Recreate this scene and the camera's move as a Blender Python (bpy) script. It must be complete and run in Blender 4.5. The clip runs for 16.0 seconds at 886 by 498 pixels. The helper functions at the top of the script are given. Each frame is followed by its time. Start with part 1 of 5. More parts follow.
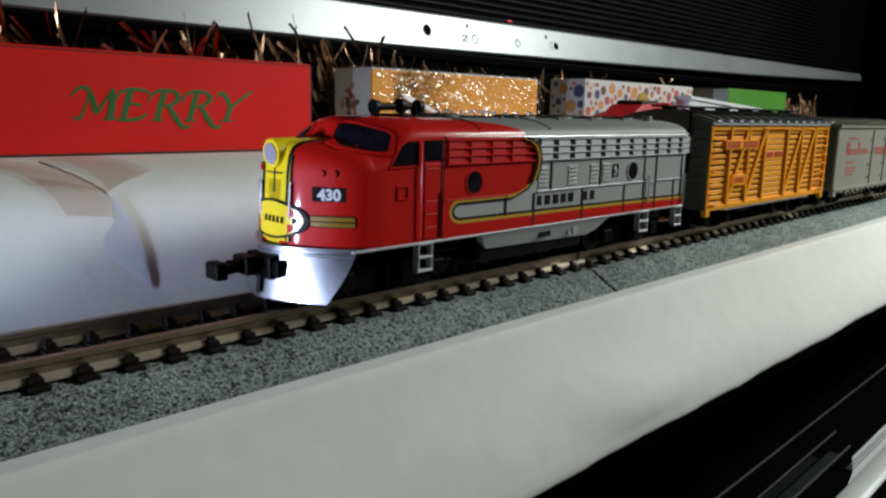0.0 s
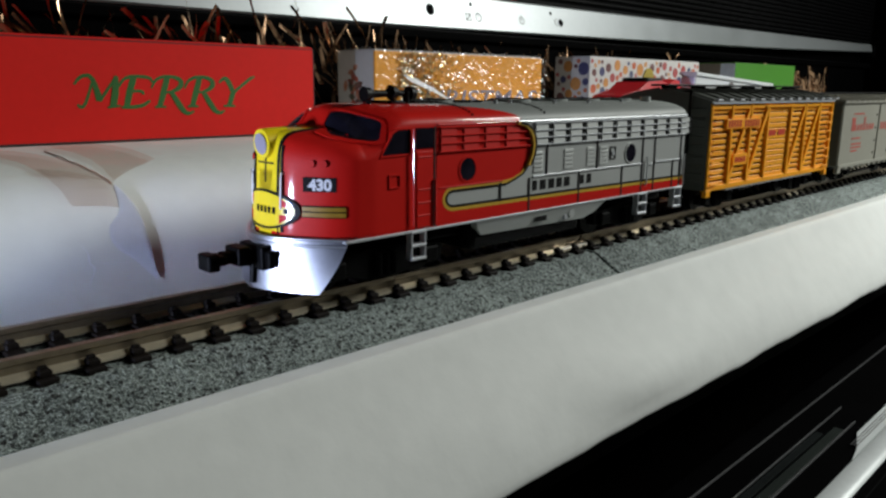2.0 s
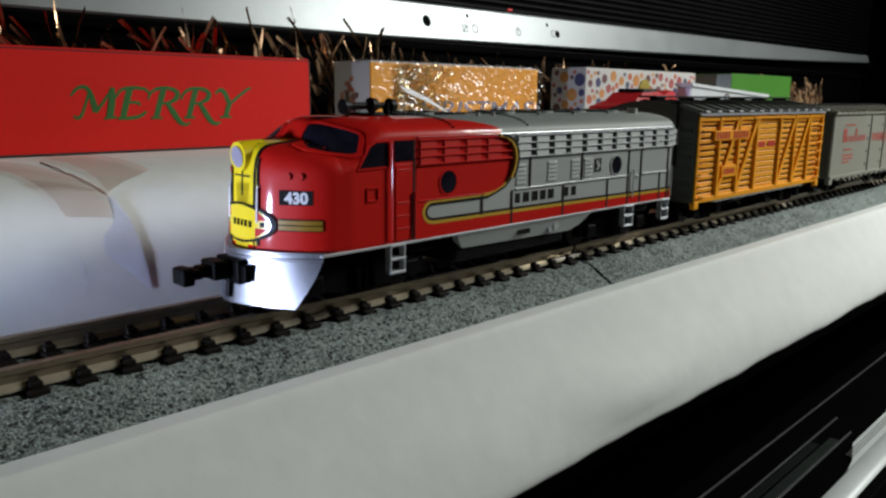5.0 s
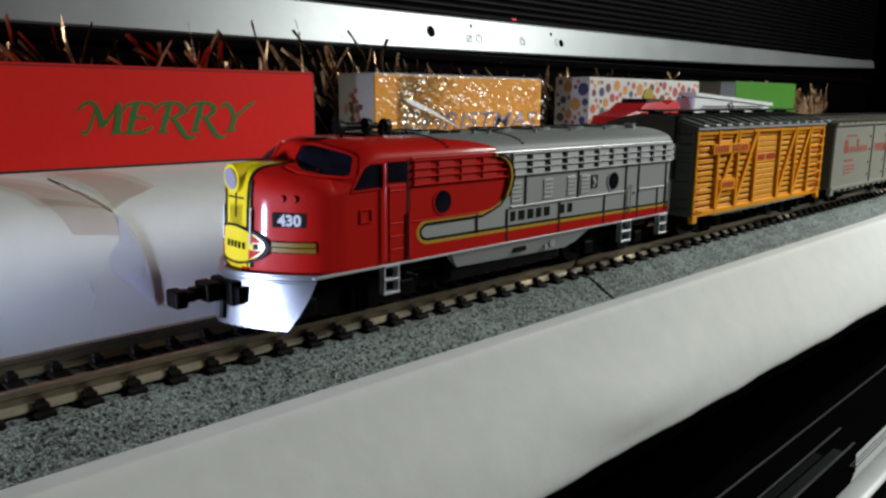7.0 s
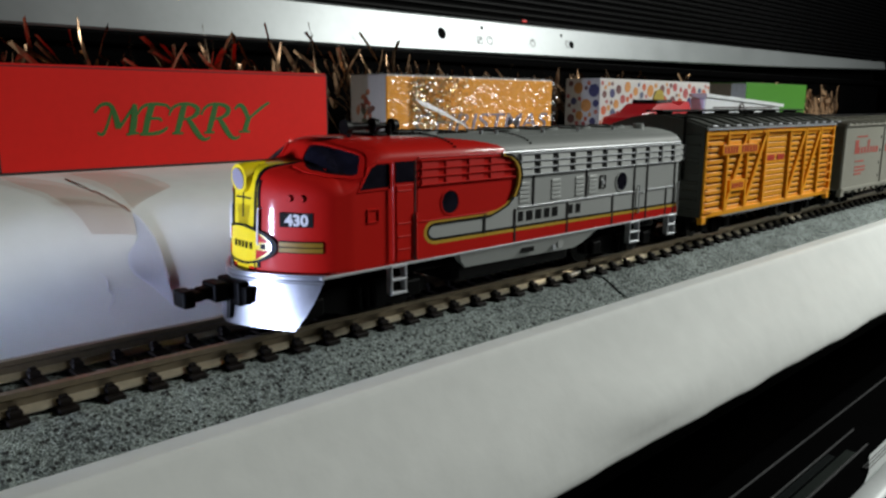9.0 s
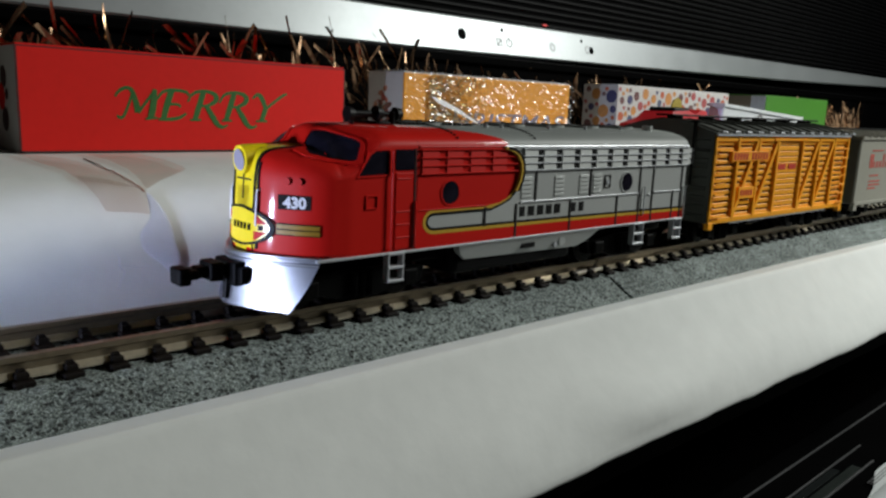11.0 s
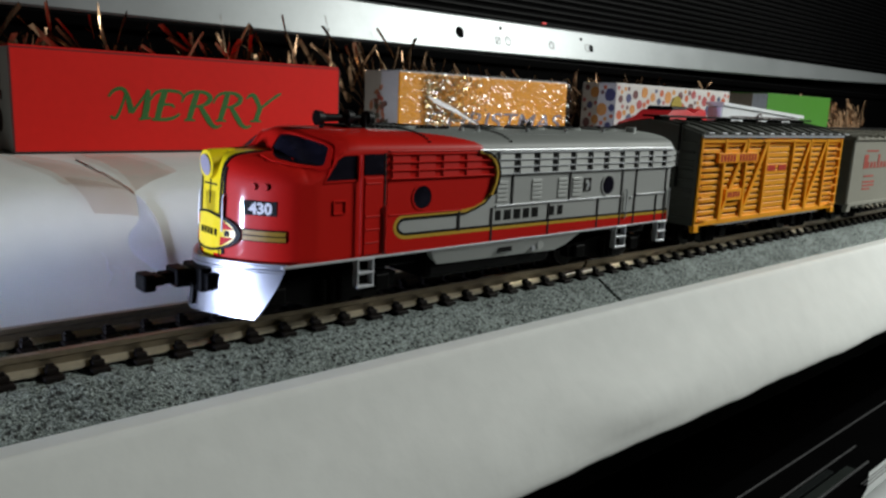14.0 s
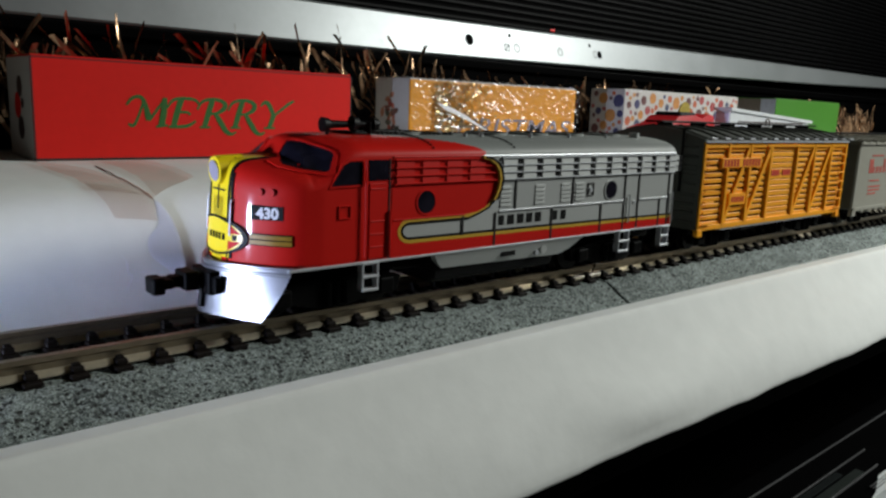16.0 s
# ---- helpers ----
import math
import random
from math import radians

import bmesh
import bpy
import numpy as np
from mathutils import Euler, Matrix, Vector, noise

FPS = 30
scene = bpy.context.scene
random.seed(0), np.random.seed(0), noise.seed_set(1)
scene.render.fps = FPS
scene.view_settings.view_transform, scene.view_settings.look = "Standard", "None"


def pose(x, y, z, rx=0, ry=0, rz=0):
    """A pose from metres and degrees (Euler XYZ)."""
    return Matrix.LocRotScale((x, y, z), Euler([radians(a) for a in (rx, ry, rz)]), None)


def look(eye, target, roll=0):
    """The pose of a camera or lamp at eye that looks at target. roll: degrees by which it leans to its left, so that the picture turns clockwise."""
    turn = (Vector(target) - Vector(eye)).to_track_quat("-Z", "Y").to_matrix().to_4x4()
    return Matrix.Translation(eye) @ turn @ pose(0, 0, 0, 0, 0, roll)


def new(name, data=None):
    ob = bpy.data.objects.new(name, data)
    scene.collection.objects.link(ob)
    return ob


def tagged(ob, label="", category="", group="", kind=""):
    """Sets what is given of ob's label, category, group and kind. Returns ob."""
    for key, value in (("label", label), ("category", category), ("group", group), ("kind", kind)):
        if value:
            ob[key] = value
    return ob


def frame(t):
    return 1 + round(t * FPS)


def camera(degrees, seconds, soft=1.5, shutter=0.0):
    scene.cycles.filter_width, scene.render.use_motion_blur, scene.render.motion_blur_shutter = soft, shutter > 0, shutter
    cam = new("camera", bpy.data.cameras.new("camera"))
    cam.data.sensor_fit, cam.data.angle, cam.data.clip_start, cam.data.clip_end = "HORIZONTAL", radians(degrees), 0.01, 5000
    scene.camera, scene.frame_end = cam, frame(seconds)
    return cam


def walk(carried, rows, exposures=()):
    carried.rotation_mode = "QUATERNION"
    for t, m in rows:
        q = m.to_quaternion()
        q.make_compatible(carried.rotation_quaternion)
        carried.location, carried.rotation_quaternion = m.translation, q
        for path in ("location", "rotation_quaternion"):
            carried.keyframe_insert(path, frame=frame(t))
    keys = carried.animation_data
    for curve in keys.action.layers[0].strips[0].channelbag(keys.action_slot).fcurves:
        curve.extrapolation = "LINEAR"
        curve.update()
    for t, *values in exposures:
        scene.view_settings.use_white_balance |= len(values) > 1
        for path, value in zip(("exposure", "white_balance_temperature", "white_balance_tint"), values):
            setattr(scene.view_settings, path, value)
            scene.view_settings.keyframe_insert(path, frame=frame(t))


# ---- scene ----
U = 0.00108   # one unit of the plan in metres (about a millimetre; the train is 1:160)
ZO = 700.0    # the rail's top above the floor, in units


def V(x, y, z):
    return Vector((x * U, y * U, (z + ZO) * U))


cam = camera(60.87, 16.0, soft=2.5)
PATH = [
    (0.0, -36.98, -76.84, 23.01, 79.530, -1.341, -44.953),
    (0.5, -37.48, -77.42, 23.85, 79.614, -1.064, -44.443),
    (1.0, -36.04, -77.32, 24.08, 79.056, -1.096, -44.839),
    (1.5, -36.71, -77.65, 24.74, 78.366, -0.688, -44.674),
    (2.0, -36.60, -77.84, 24.44, 77.704, -0.575, -44.414),
    (2.5, -36.83, -78.61, 23.98, 77.924, -0.878, -44.302),
    (3.0, -37.65, -77.76, 23.67, 78.206, -0.758, -44.344),
    (3.5, -37.36, -78.37, 23.60, 78.254, -0.861, -44.293),
    (4.0, -36.75, -78.80, 24.17, 78.334, -0.701, -44.482),
    (6.5, -36.05, -78.90, 25.57, 78.515, -0.532, -44.205),
    (7.0, -36.23, -79.58, 26.97, 78.611, -0.538, -44.000),
    (7.5, -36.09, -80.32, 26.40, 78.635, -0.232, -43.771),
    (8.0, -36.46, -79.63, 25.85, 78.510, -0.236, -43.843),
    (8.5, -37.39, -79.25, 26.61, 78.626, -0.163, -43.681),
    (11.0, -37.41, -81.25, 24.71, 79.213, -2.446, -41.842),
    (11.5, -37.11, -81.30, 23.69, 78.980, -2.669, -41.392),
    (12.0, -36.73, -81.38, 24.78, 79.273, -3.040, -40.918),
    (12.5, -36.46, -81.67, 24.70, 78.966, -2.830, -41.052),
    (13.0, -35.39, -82.98, 24.90, 78.854, -2.540, -41.266),
    (13.5, -35.10, -83.29, 24.40, 78.648, -2.496, -41.237),
    (14.0, -35.35, -83.36, 26.04, 78.787, -2.536, -41.276),
    (14.5, -34.82, -83.45, 26.53, 79.144, -2.609, -41.442),
    (15.0, -35.45, -83.57, 27.42, 79.156, -2.554, -41.077),
    (15.5, -36.94, -83.84, 26.74, 79.125, -2.458, -40.974),
    (16.0, -37.14, -85.02, 26.12, 79.217, -2.323, -40.601),
]
walk(cam, [(t, Matrix.Translation(V(x, y, z)) @ pose(0, 0, 0, rx, ry, rz)) for t, x, y, z, rx, ry, rz in PATH])
TRAIN = [(0.0, 0.00), (2.0, 1.34), (4.0, 2.78), (6.5, 4.44), (8.5, 5.81), (11.0, 7.52), (12.5, 8.54), (14.0, 9.55), (16.0, 10.84)]   # seconds, way run towards -x

# ---- world and lights ----
world = bpy.data.worlds.new("world")
scene.world = world
world.use_nodes = True
world.node_tree.nodes["Background"].inputs[0].default_value = (0.8, 0.9, 1.0, 1)
world.node_tree.nodes["Background"].inputs[1].default_value = 0.0012


def area_lamp(name, eye, target, size, watts, colour):
    data = bpy.data.lights.new(name, "AREA")
    data.shape, data.size, data.energy, data.color = "DISK", size * U, watts, colour
    ob = new(name, data)
    ob.matrix_world = look(V(*eye), V(*target))
    return ob


area_lamp("room_lamp", (425, -200, 245), (110, 20, 5), 140, 2.5, (0.97, 1.0, 0.95))
torch = bpy.data.lights.new("led_strip_torch", "AREA")
torch.shape, torch.size, torch.size_y, torch.energy, torch.color, torch.spread = "RECTANGLE", 3 * U, 9 * U, 0.0135, (0.62, 0.71, 1.0), radians(43)
new("led_strip_torch", torch).matrix_world = look(V(-95, -3.5, 4.2), V(10, 11, 8))

# ---- materials ----


def mat(name, colour, rough=0.5, metal=0.0, vary=0.15, grain=800.0, bump=0.0, spec=0.5, coat=0.0, stain=60.0, colour2=None, emit=0.0, rand=0.0):
    m = bpy.data.materials.new(name)
    m.use_nodes = True
    nt = m.node_tree
    b = nt.nodes["Principled BSDF"]
    tex = nt.nodes.new("ShaderNodeTexCoord")
    n1 = nt.nodes.new("ShaderNodeTexNoise")
    n1.inputs["Scale"].default_value, n1.inputs["Detail"].default_value = grain, 4
    n2 = nt.nodes.new("ShaderNodeTexNoise")
    n2.inputs["Scale"].default_value, n2.inputs["Detail"].default_value = stain, 3
    for n in (n1, n2):
        nt.links.new(tex.outputs["Object"], n.inputs["Vector"])
    add = nt.nodes.new("ShaderNodeMath")
    add.operation = "ADD"
    nt.links.new(n1.outputs["Fac"], add.inputs[0])
    nt.links.new(n2.outputs["Fac"], add.inputs[1])
    last = add.outputs[0]
    if rand:
        info = nt.nodes.new("ShaderNodeObjectInfo")
        mul = nt.nodes.new("ShaderNodeMath")
        mul.operation = "MULTIPLY_ADD"
        nt.links.new(info.outputs["Random"], mul.inputs[0])
        mul.inputs[1].default_value = rand
        nt.links.new(last, mul.inputs[2])
        last = mul.outputs[0]
    ramp = nt.nodes.new("ShaderNodeMapRange")
    ramp.inputs["From Min"].default_value, ramp.inputs["From Max"].default_value = 0.65, 1.35 + rand
    nt.links.new(last, ramp.inputs["Value"])
    mix = nt.nodes.new("ShaderNodeMix")
    mix.data_type = "RGBA"
    c2 = colour2 or tuple(min(1, c * (1 + vary)) for c in colour)
    c1 = tuple(c * (1 - vary) for c in colour) if not colour2 else colour
    mix.inputs[6].default_value, mix.inputs[7].default_value = (*c1, 1), (*c2, 1)
    nt.links.new(ramp.outputs[0], mix.inputs[0])
    nt.links.new(mix.outputs[2], b.inputs["Base Color"])
    r = nt.nodes.new("ShaderNodeMapRange")
    r.inputs["To Min"].default_value, r.inputs["To Max"].default_value = max(0.02, rough * 0.85), min(1, rough * 1.15)
    nt.links.new(n2.outputs["Fac"], r.inputs["Value"])
    nt.links.new(r.outputs[0], b.inputs["Roughness"])
    b.inputs["Metallic"].default_value = metal
    b.inputs["Specular IOR Level"].default_value = spec
    b.inputs["Coat Weight"].default_value = coat
    b.inputs["Coat Roughness"].default_value = 0.06
    if emit:
        b.inputs["Emission Color"].default_value = (*colour, 1)
        b.inputs["Emission Strength"].default_value = emit
    if bump:
        bp = nt.nodes.new("ShaderNodeBump")
        bp.inputs["Strength"].default_value, bp.inputs["Distance"].default_value = 1.0, bump * U
        nt.links.new(n1.outputs["Fac"], bp.inputs["Height"])
        nt.links.new(bp.outputs[0], b.inputs["Normal"])
    return m


def stone_mat():
    """Grey moulded ballast: fine pale grains broken by small dark pits."""
    m = bpy.data.materials.new("ballast")
    m.use_nodes = True
    nt = m.node_tree
    b = nt.nodes["Principled BSDF"]
    tex = nt.nodes.new("ShaderNodeTexCoord")
    pit, cell = nt.nodes.new("ShaderNodeTexVoronoi"), nt.nodes.new("ShaderNodeTexVoronoi")
    pit.inputs["Scale"].default_value, cell.inputs["Scale"].default_value = 1900, 3600
    n, big = nt.nodes.new("ShaderNodeTexNoise"), nt.nodes.new("ShaderNodeTexNoise")
    n.inputs["Scale"].default_value, n.inputs["Detail"].default_value = 3600, 5
    big.inputs["Scale"].default_value, big.inputs["Detail"].default_value = 140, 4
    for k in (pit, cell, n, big):
        nt.links.new(tex.outputs["Object"], k.inputs["Vector"])
    tone, which = nt.nodes.new("ShaderNodeSeparateColor"), nt.nodes.new("ShaderNodeSeparateColor")
    nt.links.new(cell.outputs["Color"], tone.inputs[0])
    nt.links.new(pit.outputs["Color"], which.inputs[0])

    def calc(op, x, y, z=None):
        k = nt.nodes.new("ShaderNodeMath")
        k.operation = op
        for i, v in enumerate((x, y, z)):
            if isinstance(v, float):
                k.inputs[i].default_value = v
            elif v is not None:
                nt.links.new(v, k.inputs[i])
        return k.outputs[0]
    grain = calc("MULTIPLY_ADD", tone.outputs[0], 0.4, n.outputs["Fac"])
    grain = calc("MULTIPLY_ADD", big.outputs["Fac"], 0.45, grain)
    ramp = nt.nodes.new("ShaderNodeValToRGB")
    e = ramp.color_ramp.elements
    e[0].position, e[0].color = 0.6, (0.042, 0.054, 0.052, 1)
    e[1].position, e[1].color = 1.0, (0.36, 0.42, 0.4, 1)
    nt.links.new(calc("MULTIPLY", grain, 0.84), ramp.inputs[0])
    deep = calc("MULTIPLY", calc("LESS_THAN", which.outputs[0], 0.23), calc("LESS_THAN", pit.outputs["Distance"], 0.5))
    mix = nt.nodes.new("ShaderNodeMix")
    mix.data_type = "RGBA"
    mix.inputs[7].default_value = (0.015, 0.018, 0.017, 1)
    nt.links.new(deep, mix.inputs[0])
    nt.links.new(ramp.outputs[0], mix.inputs[6])
    nt.links.new(mix.outputs[2], b.inputs["Base Color"])
    b.inputs["Roughness"].default_value = 0.8
    bp = nt.nodes.new("ShaderNodeBump")
    bp.inputs["Distance"].default_value = 0.35 * U
    nt.links.new(calc("SUBTRACT", grain, deep), bp.inputs["Height"])
    nt.links.new(bp.outputs[0], b.inputs["Normal"])
    return m


def film_mat(name, tint, rough, gloss):
    """Clear plastic film: lets most light through and mirrors the rest."""
    m = bpy.data.materials.new(name)
    m.use_nodes = True
    nt = m.node_tree
    nt.nodes.remove(nt.nodes["Principled BSDF"])
    clear, shine, mix = (nt.nodes.new(k) for k in ("ShaderNodeBsdfTransparent", "ShaderNodeBsdfGlossy", "ShaderNodeMixShader"))
    clear.inputs[0].default_value = (*tint, 1)
    shine.inputs["Roughness"].default_value = rough
    mix.inputs[0].default_value = gloss
    nt.links.new(clear.outputs[0], mix.inputs[1])
    nt.links.new(shine.outputs[0], mix.inputs[2])
    nt.links.new(mix.outputs[0], nt.nodes["Material Output"].inputs[0])
    return m


RED = mat("red_gloss_paint", (0.56, 0.011, 0.007), 0.45, vary=0.06, grain=3000, coat=0.35, spec=0.12)
SILVER = mat("silver_paint", (0.47, 0.49, 0.48), 0.42, metal=0.25, vary=0.05, grain=3000)
ROOF_GREY = mat("roof_grey_paint", (0.2, 0.215, 0.205), 0.6, metal=0.0, vary=0.08, grain=2000)
BRIGHT = mat("bright_silver_paint", (0.52, 0.54, 0.57), 0.35, metal=0.25, vary=0.05)
PILOT_SILVER = mat("pilot_silver_paint", (0.5, 0.52, 0.56), 0.3, metal=0.95, vary=0.06, grain=1500)
YELLOW = mat("yellow_paint", (0.86, 0.66, 0.01), 0.3, vary=0.06, coat=0.3)
STRIPE_YELLOW = mat("stripe_yellow", (0.55, 0.34, 0.035), 0.4, vary=0.06)
BLACK = mat("black_plastic", (0.002, 0.002, 0.0022), 0.5, vary=0.3, spec=0.1)
BLACK_PAINT = mat("black_paint", (0.006, 0.006, 0.006), 0.5, vary=0.2, spec=0.15)
SEAM = mat("panel_seam", (0.025, 0.024, 0.024), 0.7, spec=0.15)
GLASS = mat("cab_glass", (0.012, 0.011, 0.018), 0.08, vary=0.5, stain=300, spec=0.8)
LAMP = mat("headlight_lens", (0.3, 0.28, 0.36), 0.15, vary=0.05, coat=0.5)
WHITE_INK = mat("white_ink", (0.85, 0.85, 0.87), 0.4, vary=0.03)
DARK_METAL = mat("blackened_metal", (0.0018, 0.0018, 0.0018), 0.5, vary=0.3, spec=0.06)
WHEEL = mat("wheel_steel", (0.012, 0.011, 0.01), 0.45, metal=0.8)
ORANGE = mat("orange_plastic", (0.96, 0.37, 0.004), 0.45, vary=0.14, grain=900, bump=0.04, rand=0.5)
# near-black orange: shade between the planks put into the backing's colour
ORANGE_GAP_SHADE = mat("orange_gap_shade", (0.05, 0.014, 0.002), 0.7, spec=0.1)
RED_INK = mat("red_ink", (0.5, 0.03, 0.01), 0.5)
CAR_GREY = mat("car_grey_plastic", (0.055, 0.06, 0.05), 0.55, vary=0.12, bump=0.03)
CREAM = mat("pale_grey_plastic", (0.29, 0.285, 0.24), 0.5, vary=0.06)
BALLAST = stone_mat()
RAIL = mat("nickel_rail", (0.3, 0.245, 0.17), 0.36, metal=0.85, vary=0.2, grain=1200)
# paler copy of the rail metal: light on the sloping foot put into its colour
RAIL_FOOT_LIT = mat("lit_rail_foot_metal", (0.68, 0.61, 0.47), 0.36, metal=0.7, vary=0.2, grain=900)
RAIL_NEW = mat("rail_joiner_metal", (0.6, 0.56, 0.5), 0.3, metal=0.8)
TIE = mat("tie_plastic", (0.007, 0.005, 0.004), 0.65, vary=0.3, grain=1500, bump=0.05, rand=0.4, spec=0.12)
PAPER = mat("white_paper", (0.74, 0.76, 0.74), 0.8, vary=0.05, grain=220, stain=30, bump=0.08, spec=0.15)
TORN = mat("torn_paper", (0.8, 0.82, 0.88), 0.8, vary=0.05, grain=300, bump=0.1)
# pink tint stands in for the red box mirrored in the tape
TAPE = film_mat("adhesive_tape", (0.95, 0.88, 0.845), 0.16, 0.12)
FILM = film_mat("cellophane", (0.97, 0.97, 0.97), 0.2, 0.09)
CARD_RED = mat("red_card", (0.68, 0.016, 0.012), 0.6, vary=0.05, grain=600, bump=0.02, spec=0.15)
CARD_WHITE = mat("white_card", (0.5, 0.485, 0.47), 0.6, vary=0.06)
CARD_YELLOW = mat("yellow_card", (0.8, 0.32, 0.012), 0.5, vary=0.1, grain=400)
CARD_GREEN = mat("green_card", (0.04, 0.165, 0.01), 0.5, vary=0.08)
CARD_GREY = mat("grey_card", (0.2, 0.17, 0.14), 0.6)
INK_GREEN = mat("green_ink", (0.02, 0.12, 0.015), 0.5, vary=0.2)
INK_BLUE = mat("blue_ink", (0.22, 0.2, 0.26), 0.5, vary=0.3)
EDGE_DARK = mat("card_edge_line", (0.03, 0.01, 0.01), 0.7)
GOLD = mat("gold_foil", (0.6, 0.48, 0.22), 0.3, metal=1.0, vary=0.3, rand=0.4)
COPPER = mat("copper_tinsel", (0.36, 0.22, 0.13), 0.24, metal=0.8, vary=0.4, grain=300, stain=120)
BEZEL = mat("brushed_silver_bezel", (0.225, 0.24, 0.245), 0.42, metal=0.6, vary=0.04, grain=500)
TV_BLACK = mat("black_tv_plastic", (0.0008, 0.0008, 0.0009), 0.6, vary=0.3, spec=0.01)
TV_RIB = mat("ribbed_tv_plastic", (0.0016, 0.0016, 0.0018), 0.5, vary=0.3, spec=0.08)
ICON = mat("icon_print", (0.12, 0.125, 0.125), 0.6)
LED_RED = mat("red_led", (0.6, 0.02, 0.02), 0.4, emit=0.25)
SILVER_BAR = mat("satin_silver_bar", (0.62, 0.65, 0.65), 0.35, metal=0.15, vary=0.06)
DESK = mat("dark_desk", (0.0016, 0.0014, 0.0014), 0.6, vary=0.2, spec=0.01)
WALL = mat("brown_wall", (0.045, 0.034, 0.03), 0.9, vary=0.1, grain=60, stain=4)
FLOOR = mat("dark_floor", (0.06, 0.05, 0.04), 0.6, vary=0.2, grain=40, stain=3)
TOY_RED = mat("toy_red_plastic", (0.45, 0.01, 0.015), 0.5, coat=0.1, spec=0.2)
WHITE_PLASTIC = mat("white_plastic", (0.6, 0.62, 0.64), 0.45, vary=0.08, grain=300)

# ---- mesh helpers ----


def mesh_of(bm, material, name="mesh", smooth=0.0):
    me = bpy.data.meshes.new(name)
    bmesh.ops.recalc_face_normals(bm, faces=bm.faces)
    bm.to_mesh(me)
    bm.free()
    me.transform(Matrix.Scale(U, 4))
    for m in (material if isinstance(material, (list, tuple)) else [material]):
        me.materials.append(m)
    if smooth:
        me.shade_smooth()
        me.set_sharp_from_angle(angle=radians(smooth))
    return me


def thing(name, x, y, z, label, category, group="", rz=0.0):
    ob = new(name)
    ob.empty_display_size = 0.01
    ob.matrix_world = Matrix.Translation(V(x, y, z)) @ pose(0, 0, 0, 0, 0, rz)
    return tagged(ob, label, category, group)


def part(name, bm, material, parent, label="", at=(0, 0, 0), rz=0.0, smooth=0.0, me=None, kind=""):
    ob = new(name, me or mesh_of(bm, material, name, smooth))
    ob.parent = parent
    ob.matrix_local = Matrix.Translation(Vector(at) * U) @ pose(0, 0, 0, 0, 0, rz)
    return tagged(ob, label, kind=kind)


def solo(name, bm, material, label, category, at=(0, 0, 0), rz=0.0, smooth=0.0, kind="", group=""):
    ob = new(name, mesh_of(bm, material, name, smooth))
    ob.matrix_world = Matrix.Translation(V(*at)) @ pose(0, 0, 0, 0, 0, rz)
    return tagged(ob, label, category, group, kind)


def box(x0, x1, y0, y1, z0, z1, bevel=0.0, bm=None, seg=2):
    one = bmesh.new()
    bmesh.ops.create_cube(one, size=1)
    for v in one.verts:
        v.co = Vector(((x0 + x1) / 2 + v.co.x * (x1 - x0), (y0 + y1) / 2 + v.co.y * (y1 - y0), (z0 + z1) / 2 + v.co.z * (z1 - z0)))
    if bevel:
        bmesh.ops.bevel(one, geom=one.edges[:], offset=bevel, segments=seg, affect="EDGES", profile=0.5)
    return merge(bm, one)


def merge(bm, one):
    if bm is None:
        return one
    me = bpy.data.meshes.new("tmp")
    one.to_mesh(me)
    one.free()
    bm.from_mesh(me)
    bpy.data.meshes.remove(me)
    return bm


def rod(p0, p1, r, seg=12, bm=None, r2=None):
    p0, p1 = Vector(p0), Vector(p1)
    one = bmesh.new()
    turn = (p1 - p0).to_track_quat("Z", "Y").to_matrix().to_4x4()
    bmesh.ops.create_cone(one, cap_ends=True, segments=seg, radius1=r, radius2=r if r2 is None else r2, depth=(p1 - p0).length,
                          matrix=Matrix.Translation((p0 + p1) / 2) @ turn)
    return merge(bm, one)


def tube(points, r, seg=8):
    """One closed bent rod through points."""
    pts = [Vector(p) for p in points]
    rings = []
    for i, p in enumerate(pts):
        d = (pts[min(len(pts) - 1, i + 1)] - pts[max(0, i - 1)]).normalized()
        a = d.cross(Vector((0.31, 0.2, 0.93))).normalized()
        b = d.cross(a)
        rings.append([p + (a * math.cos(q) + b * math.sin(q)) * r for q in (2 * math.pi * k / seg for k in range(seg))])
    return loft(rings)


def prism(points, axis, a, b, bm=None):
    """A flat outline pushed from a to b along an axis; points are the two other coordinates in order."""
    one = bmesh.new()

    def at(p, d):
        return {"x": (d, p[0], p[1]), "y": (p[0], d, p[1]), "z": (p[0], p[1], d)}[axis]
    lo = [one.verts.new(at(p, a)) for p in points]
    hi = [one.verts.new(at(p, b)) for p in points]
    n = len(points)
    faces = [one.faces.new(lo), one.faces.new(hi[::-1])]
    one.normal_update()
    for i in range(n):
        one.faces.new((lo[i], lo[(i + 1) % n], hi[(i + 1) % n], hi[i]))
    bmesh.ops.triangulate(one, faces=faces)
    return merge(bm, one)


